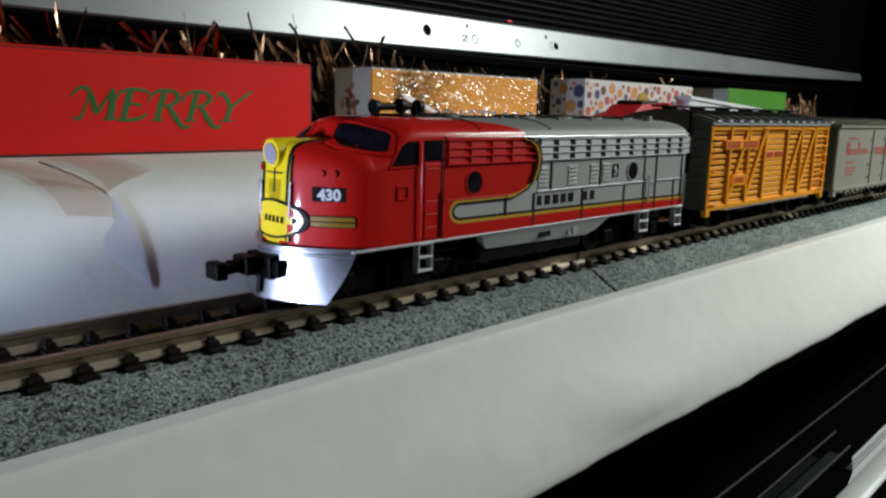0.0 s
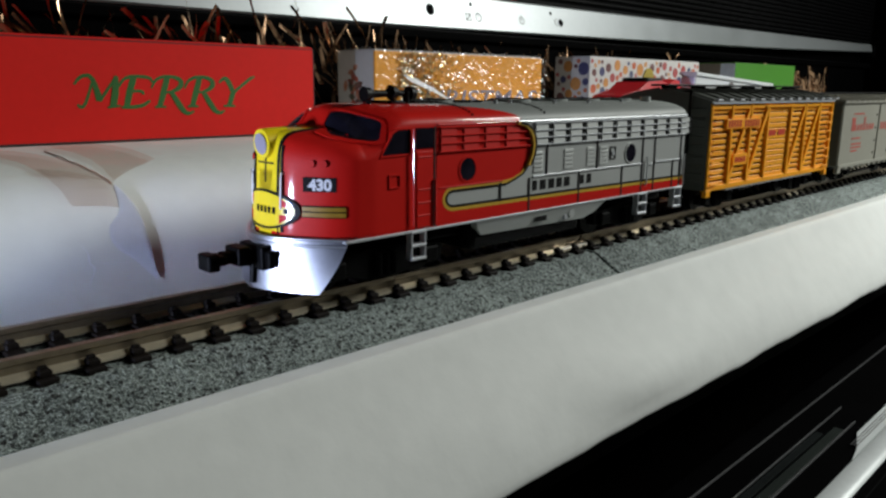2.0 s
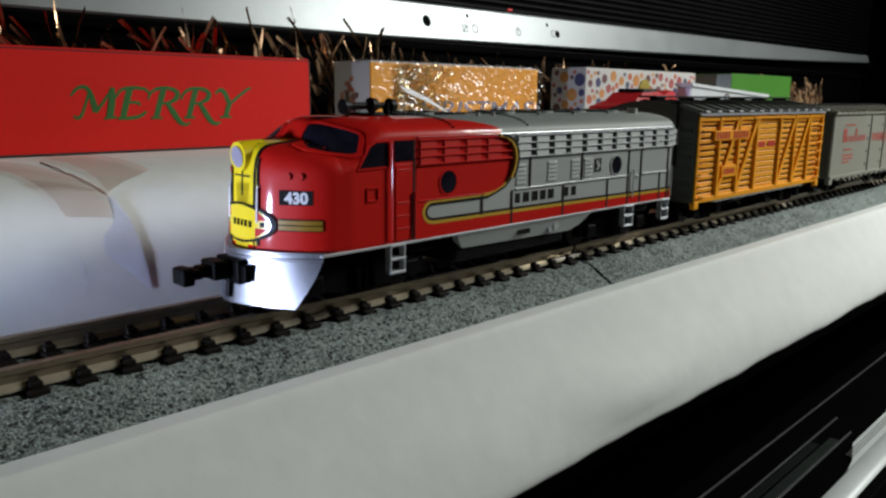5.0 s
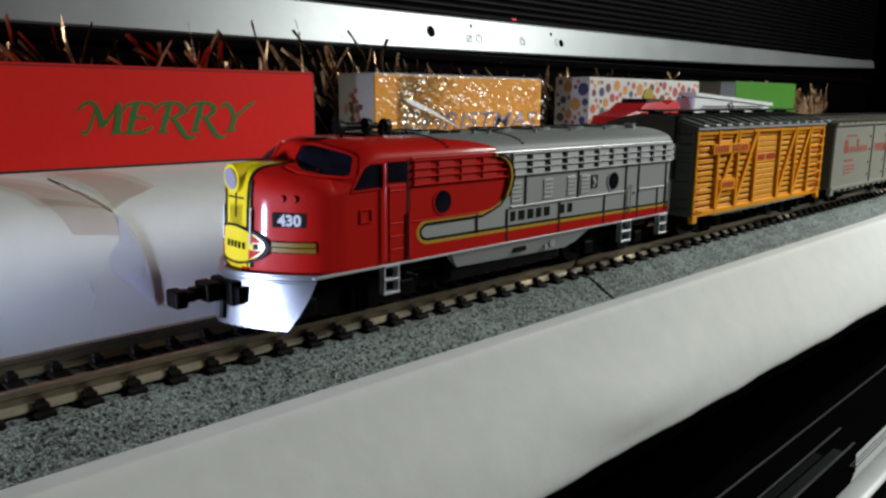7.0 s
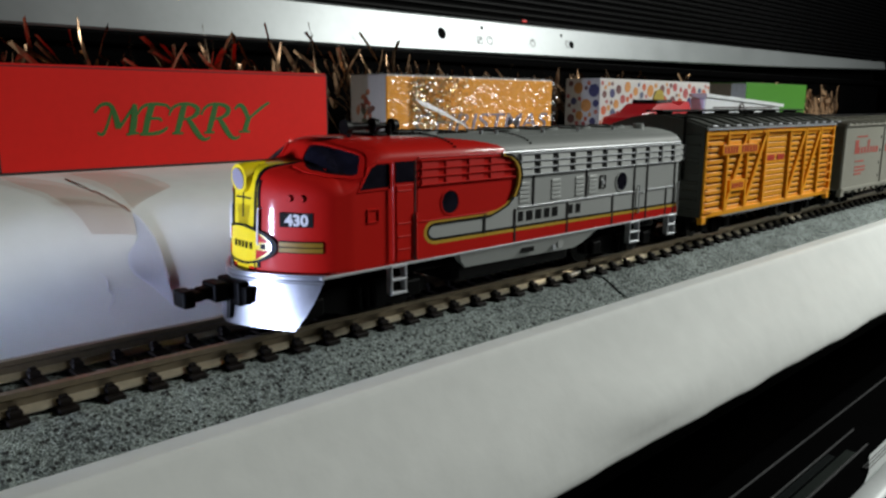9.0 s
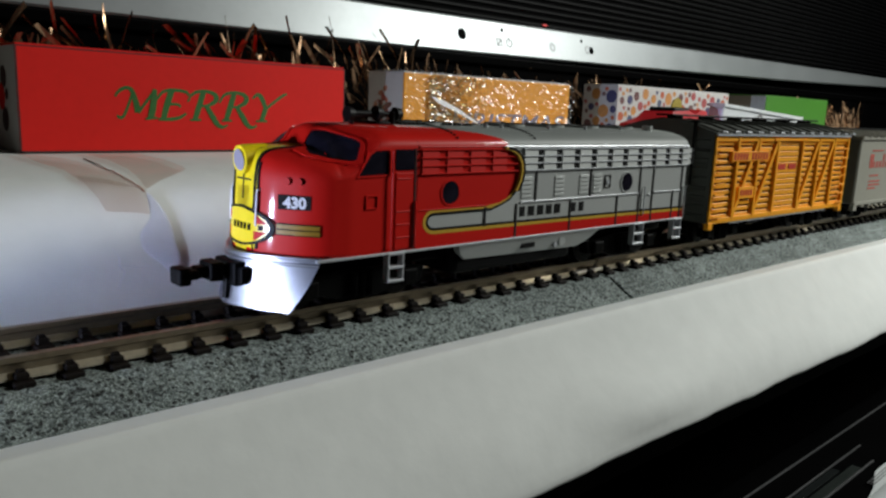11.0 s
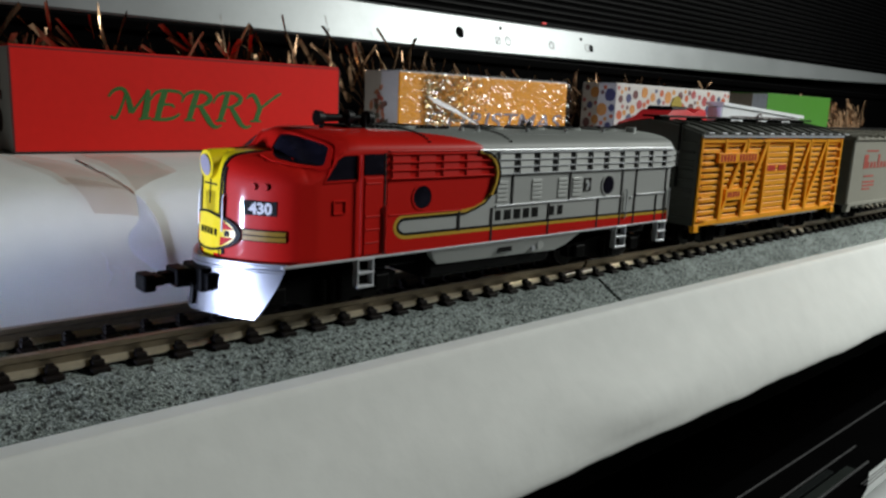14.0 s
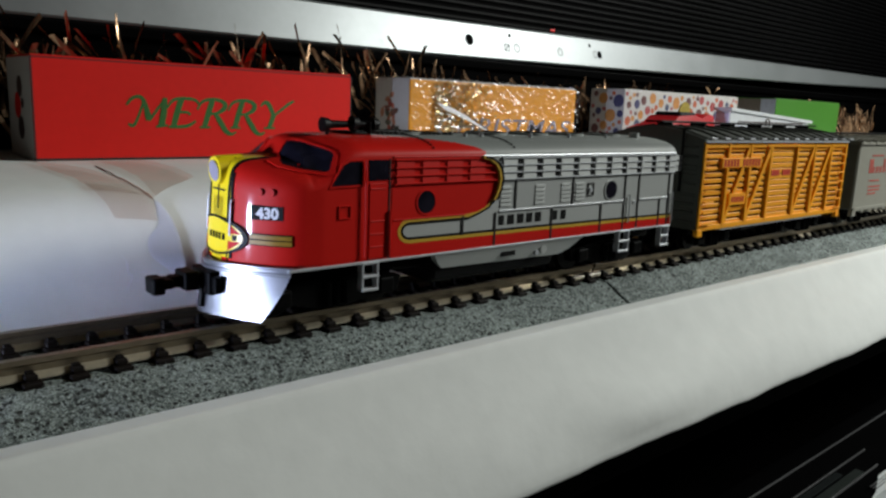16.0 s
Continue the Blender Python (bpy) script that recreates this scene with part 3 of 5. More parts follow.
for ch in "MERRY":
    adv, strokes = GLYPHS[ch]
    g = bmesh.new()
    for n_s, st in enumerate(strokes):
        fine = []
        for (x0, z0, w0), (x1, z1, w1) in zip(st, st[1:]):
            fine += [(x0 + (x1 - x0) * q / 3, z0 + (z1 - z0) * q / 3, w0 + (w1 - w0) * q / 3) for q in range(3)]
        fine.append(st[-1])
        for _ in range(3):
            fine = [fine[0]] + [tuple((a + 2 * m + c) / 4 for a, m, c in zip(p, q, r)) for p, q, r in zip(fine, fine[1:], fine[2:])] + [fine[-1]]
        stroke([(lx0 + (pen + x + 0.14 * z) * wide_k, lz0 + z * cap, w * 8.4) for x, z, w in fine], 1, -0.05 - 0.02 * n_s, g)
    part("letter", g, INK_GREEN, merry, "green brush-drawn letter")
    pen += adv

for k, (py, pz, r, m) in enumerate(((9, 13, 2.0, EDGE_DARK), (11, 9.5, 2.4, CARD_RED), (9, 5.5, 2.2, EDGE_DARK), (7.2, 10, 1.0, EDGE_DARK))):
    part("printed_motif", rod((0.02, py, pz), (-0.05, py, pz), r, 16), m, merry)

xmas, w, d, h = gift_box("gift_box", 80.9, 144.3, 65.3, 80, 32.2, "yellow card gift box under crinkled clear film", CARD_YELLOW, CARD_WHITE, CARD_WHITE)
lettering("lettering", "CHRISTMAS", 6.4, 0.06, INK_BLUE, xmas, (9.0, -0.06, 5.2), 52.5, shear=0.2, bold=0.01)
FLORAL = [mat("floral_print", c, 0.6, vary=0.5, grain=500) for c in ((0.33, 0.07, 0.045), (0.12, 0.05, 0.035), (0.09, 0.085, 0.06), (0.4, 0.16, 0.09))]
for k in range(26):
    py, pz, ang = 7.8 + rng.gauss(0, 1.7), 9.5 + rng.gauss(0, 3.4), rng.uniform(0, 6.28)
    ln, wd = rng.uniform(1.6, 3.2), rng.uniform(0.6, 1.1)
    leaf = [(py + math.cos(ang) * u * ln - math.sin(ang) * v * wd, pz + math.sin(ang) * u * ln + math.cos(ang) * v * wd) for u, v in ((0, 0), (0.35, 0.8), (0.7, 0.7), (1, 0), (0.7, -0.7), (0.35, -0.8))]
    part("printed_leaf", prism(leaf, "x", -0.04 - 0.002 * k, 0.02), FLORAL[k % 4], xmas)
gl = bmesh.new()
for k in range(1500):
    gx, gz = 7.6 + abs(rng.gauss(0, 1)) * 9.0, rng.uniform(6.0, h)
    s = rng.uniform(0.08, 0.24)
    q = Matrix.Translation((gx, -0.5 - rng.random() * 0.3, gz)) @ Euler((rng.uniform(-1, 1), rng.uniform(0, 3), rng.uniform(-1, 1))).to_matrix().to_4x4()
    vs = [gl.verts.new(q @ Vector(p)) for p in ((-s, 0, -s), (s, 0, -s), (s, 0.1, s), (-s, 0.1, s))]
    gl.faces.new(vs)
part("gold_glitter", gl, GOLD, xmas, "patch of gold glitter flakes", kind="stuff")
fm = bmesh.new()
grid = []
for i in range(150):
    row = []
    fx = -0.4 + (w + 0.8) * i / 149
    for j in range(46):
        fz = -0.1 + (h + 0.3) * j / 45
        fold_ = abs(noise.noise(Vector((fx * 0.35 + fz * 0.3, fz * 0.5, 1.7)))) * 1.1 + 0.28 * abs(noise.noise(Vector((fx * 1.1, fz * 1.4, 4.0)))) + 0.1 * noise.noise(Vector((fx * 2.6, fz * 2.9, 7.0)))
        row.append(fm.verts.new((fx, -0.8 - fold_, fz)))
    for fy, fz in ((1.5, h + 0.75), (6, h + 0.6), (12, h + 0.7)):
        row.append(fm.verts.new((fx, fy, fz + 0.3 * noise.noise(Vector((i * 0.5, fy, 2.2))))))
    grid.append(row)
for a, b in zip(grid, grid[1:]):
    for j in range(len(a) - 1):
        fm.faces.new((a[j], b[j], b[j + 1], a[j + 1]))
part("clear_film", fm, FILM, xmas, "crinkled clear cellophane wrapping")
# opaque white outline set just in front of the film
streak = [(88.8, 26.7), (92, 26.2), (99, 23.6), (108.6, 19.0), (99, 22.6), (91, 25.2)]
part("white_streak", prism([(a - 80.9, b - 13.45) for a, b in streak], "y", -1.35, -1.2), WHITE_INK, xmas, "long narrow white streak in front of the film")

dots, w, d, h = gift_box("gift_box", 168.8, 240.5, 65.3, 79, 33.4, "white gift box printed with coloured dots", CARD_WHITE, CARD_WHITE, CARD_WHITE)
DOTS = [mat("dot_print", c, 0.5, vary=0.2) for c in ((0.45, 0.1, 0.04), (0.05, 0.05, 0.13), (0.35, 0.07, 0.07), (0.5, 0.22, 0.06), (0.07, 0.08, 0.14), (0.13, 0.05, 0.05))]
disc = {}
for face, span, tries in ((True, d, 900), (False, w, 2600)):
    put = []
    for k in range(tries):
        r = rng.choice((1.2, 1.5, 1.8, 2.1)) if k < tries // 3 else rng.choice((0.7, 0.95))
        u, z = rng.uniform(r + 0.2, span - r - 0.2), rng.uniform(r + 0.2, h - r - 0.2)
        if any((u - a) ** 2 + (z - b) ** 2 < (r + c + 0.35) ** 2 for a, b, c in put) or len(put) > (46 if face else 150):
            continue
        put.append((u, z, r))
        i = rng.randrange(6)
        if (face, r, i) not in disc:
            disc[(face, r, i)] = mesh_of(rod((-0.05, 0, 0), (0.02, 0, 0), r, 14) if face else rod((0, -0.05, 0), (0, 0.02, 0), r, 14), DOTS[i], "dot")
        part("dot", None, None, dots, at=(0, u, z) if face else (u, 0, z), me=disc[(face, r, i)])
part("ribbon_rosette", rod((35, -0.5, 14), (35, 0.0, 14), 3.4, 9), mat("olive_ribbon", (0.35, 0.27, 0.05), 0.4, vary=0.5, grain=500), dots, "crumpled olive rosette")

green, w, d, h = gift_box("gift_box", 271.5, 333, 65.3, 87, 34.2, "plain green card gift box", CARD_GREEN, CARD_GREY, CARD_GREEN)
part("corner_tape", box(-0.08, 0.1, 0.2, 6.5, 0, h), mat("pale_blue_tape", (0.55, 0.6, 0.72), 0.5), green, "pale blue tape on the corner")

# ---- tinsel garland behind the boxes ----


def tinsel(name, x0, x1, count, seed, label, top, base_top=32):
    g = random.Random(seed)
    bm = bmesh.new()
    for k in range(count):
        x = g.uniform(x0, x1)
        base = Vector((x, g.uniform(84, 89.5), g.uniform(16, base_top)))
        ang, lean = g.uniform(0, 6.283), g.uniform(0.1, 0.9)
        length = g.uniform(6, 15)
        d = Vector((math.cos(ang) * lean - 0.4, math.sin(ang) * lean * 0.4, 1.0)).normalized()
        side = Vector((-d.y + g.uniform(-.5, .5), d.x, g.uniform(-.6, .6))).normalized() * g.uniform(0.25, 0.6)
        bend = Vector((g.uniform(-3, 3), g.uniform(-1, 1), g.uniform(-2.5, 0)))
        prev = None
        for i in range(5):
            u = i / 4
            p = base + d * length * u + bend * u * u
            p.z = min(p.z, top)
            p.y = min(max(p.y, 80.5 if p.z > 35 else 84.5), 91.2)
            tw = Matrix.Rotation(u * 1.2, 3, d) @ side
            now = (bm.verts.new(p - tw), bm.verts.new(p + tw))
            if prev:
                bm.faces.new((prev[0], prev[1], now[1], now[0]))
            prev = now
    return solo(name, bm, COPPER, label, "tinsel", kind="stuff")


tinsel("tinsel_garland", -45, 110, 480, 3, "copper tinsel garland sticking up behind the gift boxes", 47)
tinsel("tinsel_garland", 110, 270, 400, 5, "copper tinsel garland lying behind the gift boxes", 38, 27)
tinsel("tinsel_garland", 335, 430, 260, 9, "copper tinsel heap past the green gift box", 36, 27)

# ---- track ----
RAILPROF = [(-0.45, 0), (0.45, 0), (0.45, -0.55), (0.16, -0.75), (0.16, -1.6), (0.8, -1.8), (0.8, -2.0), (-0.8, -2.0), (-0.8, -1.8), (-0.16, -1.6), (-0.16, -0.75), (-0.45, -0.55)]


def tie_mesh():
    bm = box(-0.95, 0.95, -7.4, 7.4, -2.75, -2.0, 0.12, seg=1)
    for s in (-1, 1):
        for k in (-1, 1):
            y = s * 4.95 + k * 1.0
            box(-0.62, 0.62, y - 0.6, y + 0.6, -2.05, -1.4, 0.12, bm, 1)
            box(-0.4, 0.4, y - 0.3 - k * 0.25, y + 0.3 - k * 0.25, -1.6, -1.1, 0.1, bm, 1)
    return mesh_of(bm, TIE, "tie")


TIE_ME = tie_mesh()


def ballast_bed(length):
    """Moulded bed with uneven granular sides, x from 0 to length."""
    half = [(-13.3, -5.75), (-13.1, -5.2), (-12.2, -4.75), (-11.3, -4.25), (-10.4, -3.75), (-9.5, -3.25), (-8.7, -2.8), (-8.0, -2.55), (-7.0, -2.5), (-5.6, -2.5), (-4.2, -2.55), (-2.4, -2.55), (0, -2.5)]
    prof = half + [(-y, z) for y, z in half[-2::-1]]
    bm = bmesh.new()
    n = int(length / 0.75)
    rows = []
    for i in range(n + 1):
        x = length * i / n
        row = []
        for k, (y, z) in enumerate(prof):
            a = 0.0 if k in (0, len(prof) - 1) else 0.2
            row.append(bm.verts.new((x, y + a * noise.noise(Vector((x * 1.7, y * 1.7, 0.3))), z + 1.2 * a * noise.noise(Vector((x * 1.5, y * 1.5, 9.3))))))
        rows.append(row)
    for a, b in zip(rows, rows[1:]):
        for k in range(len(prof) - 1):
            bm.faces.new((a[k], b[k], b[k + 1], a[k + 1]))
        bm.faces.new((a[-1], b[-1], b[0], a[0]))
    bm.faces.new(rows[0])
    bm.faces.new(rows[-1][::-1])
    return bm


def track(x0, length, rz, label):
    tr = thing("track_section", x0, 0, 0, label, "track", "track sections", rz)
    part("ballast_bed", ballast_bed(length), BALLAST, tr, "grey speckled moulded ballast", smooth=50)
    for s in (-1, 1):
        part("rail", prism([(s * 4.95 + y, z) for y, z in RAILPROF], "x", 0, length), RAIL, tr, "worn nickel rail")
        for k in (-1, 1):
            part("rail_foot", prism([(s * 4.95 + k * y, z) for y, z in ((0.2, -1.45), (1.05, -1.85), (1.05, -2.05), (0.2, -2.05))], "x", 0, length), RAIL_FOOT_LIT, tr, "rail foot made paler as if lit")
    k = 1.6
    while k < length - 1:
        part("tie", None, None, tr, at=(k, 0, 0), me=TIE_ME)
        k += 4.3
    return tr


JOINT = 67.4
left_track = track(JOINT - 172.0, 171.5, 0.0, "model railway track on grey moulded ballast, worn rails")
right_track = track(JOINT + 0.1, 330.0, 0.75, "model railway track on grey moulded ballast past the joint")
for s in (-1, 1):
    part("rail_joiner", box(-7.5, 2.5, s * 4.95 - 1.0, s * 4.95 + 1.0, -2.0, -1.35, 0.25), RAIL_NEW, right_track, "bright rail joiner")

# ---- rolling stock parts ----
WHEEL_R = 3.0


def wheelset_mesh(r):
    bm = rod((0, -4.2, 0), (0, 4.2, 0), 0.5, 10)
    for s in (-1, 1):
        rod((0, s * 4.35, 0), (0, s * 5.3, 0), r, 24, bm)
        rod((0, s * 3.95, 0), (0, s * 4.35, 0), r + 0.55, 24, bm)
        for k in range(6):
            a = k * math.pi / 3
            rod((r * 0.6 * math.cos(a), s * 5.2, r * 0.6 * math.sin(a)), (r * 0.6 * math.cos(a), s * 5.4, r * 0.6 * math.sin(a)), 0.3, 6, bm)
    return mesh_of(bm, WHEEL, "wheelset", 40)


WHEELS = []


def truck(parent, cx, base, r, me, deep):
    fr = bmesh.new()
    for s in (-1, 1):
        out = [(cx - base / 2 - 2.6, r + 1.0), (cx - base / 2 - 2.2, r - 0.9), (cx - base / 2 + 1.6, r - 1.0), (cx - 2.4, r - 1.9), (cx + 2.4, r - 1.9), (cx + base / 2 - 1.6, r - 1.0),
               (cx + base / 2 + 2.2, r - 0.9), (cx + base / 2 + 2.6, r + 1.0), (cx + 3, r + 1.9), (cx - 3, r + 1.9)]
        prism(out, "y", s * 6.2, s * (6.2 + deep), fr)
        for a in (-1, 1):
            box(cx + a * base / 2 - 1.2, cx + a * base / 2 + 1.2, min(s * 6.4, s * (6.9 + deep)), max(s * 6.4, s * (6.9 + deep)), r - 1.1, r + 1.1, 0.3, fr)
        for k in range(3):
            rod((cx - 1.2 + 1.2 * k, s * (6.5 + deep), r - 1.5), (cx - 1.2 + 1.2 * k, s * (6.5 + deep), r + 1.4), 0.45, 8, fr)
    box(cx - base / 2, cx + base / 2, -6.2, 6.2, r + 0.2, r + 2.0, 0.2, fr)
    part("truck_frame", fr, DARK_METAL, parent, "dark moulded truck frame")
    for a in (-1, 1):
        w = part("wheelset", None, None, parent, at=(cx + a * base / 2, 0, r), me=me)
        WHEELS.append((w, cx + a * base / 2, r))


def coupler(parent, x, s, z=4.9):
    """Hook coupler that reaches from x in the direction s along the track."""
    bm = box(min(x, x + s * 5.2), max(x, x + s * 5.2), -0.9, 0.9, z - 0.6, z + 0.7, 0.2)
    box(min(x + s * 2.2, x + s * 3.9), max(x + s * 2.2, x + s * 3.9), -1.6, 1.6, z - 1.0, z + 1.2, 0.25, bm)
    box(min(x + s * 5.0, x + s * 7.4), max(x + s * 5.0, x + s * 7.4), -1.4, 1.4, z - 0.6, z + 0.5, 0.3, bm)
    box(min(x + s * 6.0, x + s * 7.5), max(x + s * 6.0, x + s * 7.5), -1.4, 1.4, z - 1.2, z + 0.8, 0.3, bm)
    return part("coupler", bm, BLACK, parent, "black hook coupler")


# ---- locomotive ----
loco = thing("diesel_locomotive", 0, 0, 0, "red and silver model diesel locomotive with yellow nose band", "locomotive")
W = 10.2


def section(x, w, zs, zt, p, z0=6.7, n=10):
    """Cross-section of the shell at x: straight sides to zs, then a rounded roof up to zt."""
    right = [(w * abs(math.cos(a)) ** (2 / p), zs + (zt - zs) * abs(math.sin(a)) ** (2 / p)) for a in (math.pi / 2 * i / n for i in range(n + 1))]
    half = [(w * 0.985, z0), (w, z0 + 0.5), (w, z0 + 0.56), (w, (z0 + zs) / 2), (w, zs - 0.05)] + right
    ring = [(x, -y, z) for y, z in half] + [(x, y, z) for y, z in half[-2::-1]]
    return ring


NOSE = [(11.85, 1.4, 15.6, 17.2, 2.2), (12.05, 2.6, 15.5, 18.2, 2.2), (12.65, 3.9, 15.4, 18.8, 2.3), (13.65, 5.6, 15.3, 19.0, 2.4), (14.9, 7.4, 15.3, 19.1, 2.4), (16.0, 8.6, 15.4, 19.15, 2.4),
        (17.0, 9.4, 15.5, 19.2, 2.3), (17.8, 9.8, 15.6, 19.25, 2.2), (18.4, 9.95, 15.7, 19.6, 2.0), (19.0, 10.05, 15.8, 20.5, 1.65), (19.6, 10.15, 16.0, 21.4, 1.48), (20.3, W, 16.3, 21.85, 1.42),
        (21.3, W, 16.9, 22.0, 1.52), (22.3, W, 17.7, 22.05, 1.85), (23.3, W, 18.7, 22.05, 2.2), (24.5, W, 19.3, 22.05, 2.5)]


def refine(rows, k):
    """Smooth in-between sections."""
    out = []
    for i in range(len(rows) - 1):
        p0, p1, p2, p3 = (np.array(rows[max(0, min(len(rows) - 1, i + d))]) for d in (-1, 0, 1, 2))
        for q in range(k):
            u = q / k
            out.append(tuple(0.5 * (2 * p1 + (p2 - p0) * u + (2 * p0 - 5 * p1 + 4 * p2 - p3) * u * u + (3 * p1 - p0 - 3 * p2 + p3) * u ** 3)))
    return out + [rows[-1]]


NOSE = refine(NOSE, 4)
BODY = [(x, W, 19.4, 22.05, 2.5) for x in (26, 28, 30)]
shell_bm = loft([section(*r, n=26) for r in NOSE + BODY])
for v in shell_bm.verts:   # the nose leans back a little
    v.co.x += 0.06 * (v.co.z - 10.5) * min(1.0, max(0.0, (20 - v.co.x) / 6))
bmesh.ops.recalc_face_normals(shell_bm, faces=shell_bm.faces)
from mathutils.bvhtree import BVHTree
shell_tree = BVHTree.FromBMesh(shell_bm)
shell = part("cab_shell", shell_bm, RED, loco, "glossy red cab and rounded nose", smooth=40)
hood_bm = loft([section(x, W, 19.4, 22.05, 2.5, n=26) for x in [30.02 + 0.3 * i for i in range(53)] + [46, 60, 75, 92.4]] + [section(92.9, W - 0.5, 19.2, 21.7, 2.5, n=26)])
for f in hood_bm.faces:
    c = f.calc_center_median()
    f.material_index = 0
    if c.z > 19.4:
        f.material_index = 1
        if c.x < 46 and abs(c.y) > 3.0 + (c.x - 30) * 0.44:
            f.material_index = 2
part("engine_shell", hood_bm, [SILVER, ROOF_GREY, RED], loco, "silver engine body with a grey roof", smooth=40)


def drape(points, off, thick, way, tree=shell_tree, near=0):
    """A thin sheet laid on the shell: rows of start points are dropped along a direction."""
    bm = bmesh.new()
    rows = []
    for r in points:
        row = []
        for p in r:
            hit, nrm, _, _ = tree.ray_cast(Vector(p), Vector(way).normalized())
            if hit is None:
                hit, nrm, _, _ = tree.find_nearest(Vector(p))
            if nrm.dot(Vector(way)) > 0:
                nrm = -nrm
            row.append((bm.verts.new(hit + nrm * off), bm.verts.new(hit + nrm * (off - thick))))
        rows.append(row)
    n, m = len(rows), len(rows[0])
    for i in range(n - 1):
        for j in range(m - 1):
            a, b, c, d = rows[i][j], rows[i + 1][j], rows[i + 1][j + 1], rows[i][j + 1]
            bm.faces.new((a[0], b[0], c[0], d[0]))
            bm.faces.new((d[1], c[1], b[1], a[1]))
    edge = [(i, 0) for i in range(n)] + [(n - 1, j) for j in range(1, m)] + [(i, m - 1) for i in range(n - 2, -1, -1)] + [(0, j) for j in range(m - 2, 0, -1)]
    for (i, j), (k, l) in zip(edge, edge[1:] + edge[:1]):
        bm.faces.new((rows[i][j][0], rows[i][j][1], rows[k][l][1], rows[k][l][0]))
    return bm


def lerp_grid(a, b, c, d, n, m):
    """Points between four corners: a to b along the rows, d to c on the far side."""
    a, b, c, d = map(Vector, (a, b, c, d))
    return [[(a.lerp(b, i / n)).lerp(d.lerp(c, i / n), j / m) for j in range(m + 1)] for i in range(n + 1)]


# yellow band down the nose, with a black border, the winged emblem and the side stripes
part("nose_band", drape(lerp_grid((0, -2.9, 7.4), (0, -2.7, 17.4), (0, 2.7, 17.4), (0, 2.9, 7.4), 40, 16), 0.1, 0.2, (1, 0, 0)), YELLOW, loco, "yellow nose band", smooth=40)
part("nose_band_top", drape(lerp_grid((11.4, -2.3, 30), (18.3, -2.9, 30), (18.3, 2.9, 30), (11.4, 2.3, 30), 30, 14), 0.1, 0.2, (0, 0, -1)), YELLOW, loco, "yellow band over the nose top", smooth=40)
for s in (-1, 1):
    part("band_border", drape(lerp_grid((0, s * 3.1, 7.4), (0, s * 2.9, 17.4), (0, s * 2.7, 17.4), (0, s * 2.8, 7.4), 40, 2), 0.2, 0.2, (1, 0, 0)), BLACK_PAINT, loco, smooth=40)
    part("band_border", drape(lerp_grid((11.6, s * 2.5, 30), (18.3, s * 3.1, 30), (18.3, s * 2.8, 30), (11.6, s * 2.2, 30), 30, 2), 0.2, 0.2, (0, 0, -1)), BLACK_PAINT, loco, smooth=40)
EMB = [(y, z) for y, z in arc(0, 9.9, 4.9, 2.2, 0, 360, 64)]


def emblem_ring(k_out, k_in, off, material, name, label=""):
    rows = [[Vector((0, y * k, 9.9 + (z - 9.9) * k)) for k in (k_out + (k_in - k_out) * q / 8 for q in range(9))] for y, z in EMB]
    return part(name, drape(rows, off, 0.1, (1, 0, 0)), material, loco, label, smooth=40)


emblem_ring(1.0, 0.02, 0.3, YELLOW, "nose_emblem", "oval yellow nose emblem")
emblem_ring(1.05, 0.93, 0.38, BLACK_PAINT, "emblem_border")
for s in (-1, 1):
    for zc, zo in ((10.35, 11.45), (9.45, 8.35)):
        part("emblem_field", drape(lerp_grid((0, s * 2.75, zc), (0, s * 2.75, zo), (0, s * 3.3, (zc + zo * 2) / 3), (0, s * 4.35, zc), 6, 8), 0.38, 0.1, (1, 0, 0)), RED, loco, "red field of the emblem", smooth=40)
    part("emblem_mark", drape(lerp_grid((0, s * 3.3, 9.6), (0, s * 3.3, 10.2), (0, s * 3.8, 10.2), (0, s * 3.8, 9.6), 4, 4), 0.42, 0.1, (1, 0, 0)), BLACK_PAINT, loco)
    # bright grab irons beside the yellow band
    knots = [shell_tree.ray_cast(Vector((0, s * 2.95, 10.2 + 0.45 * k)), Vector((1, 0, 0)))[0] + Vector((-0.35, s * 0.12, 0)) for k in range(10)]
    knots = [knots[0] + Vector((0.6, 0, -0.1))] + knots + [knots[-1] + Vector((0.6, 0, 0.1))]
    part("nose_grab_iron", tube(knots, 0.13), WHITE_INK, loco, "bright nose grab iron", smooth=50)
for y in (-2.0, -1.2, -0.4, 0.4, 1.2):
    part("emblem_mark", drape(lerp_grid((0, y - 0.2, 9.5), (0, y - 0.2, 10.25), (0, y + 0.2, 10.25), (0, y + 0.2, 9.5), 4, 4), 0.42, 0.1, (1, 0, 0)), BLACK_PAINT, loco)
part("nose_seam", drape(lerp_grid((0, -1.6, 15.2), (0, -1.6, 15.4), (0, 1.6, 15.4), (0, 1.6, 15.2), 2, 12), 0.2, 0.1, (1, 0, 0)), SEAM, loco)
part("nose_seam", drape(lerp_grid((0, -0.1, 13.0), (0, -0.1, 16.4), (0, 0.1, 16.4), (0, 0.1, 13.0), 20, 2), 0.2, 0.1, (1, 0, 0)), SEAM, loco)
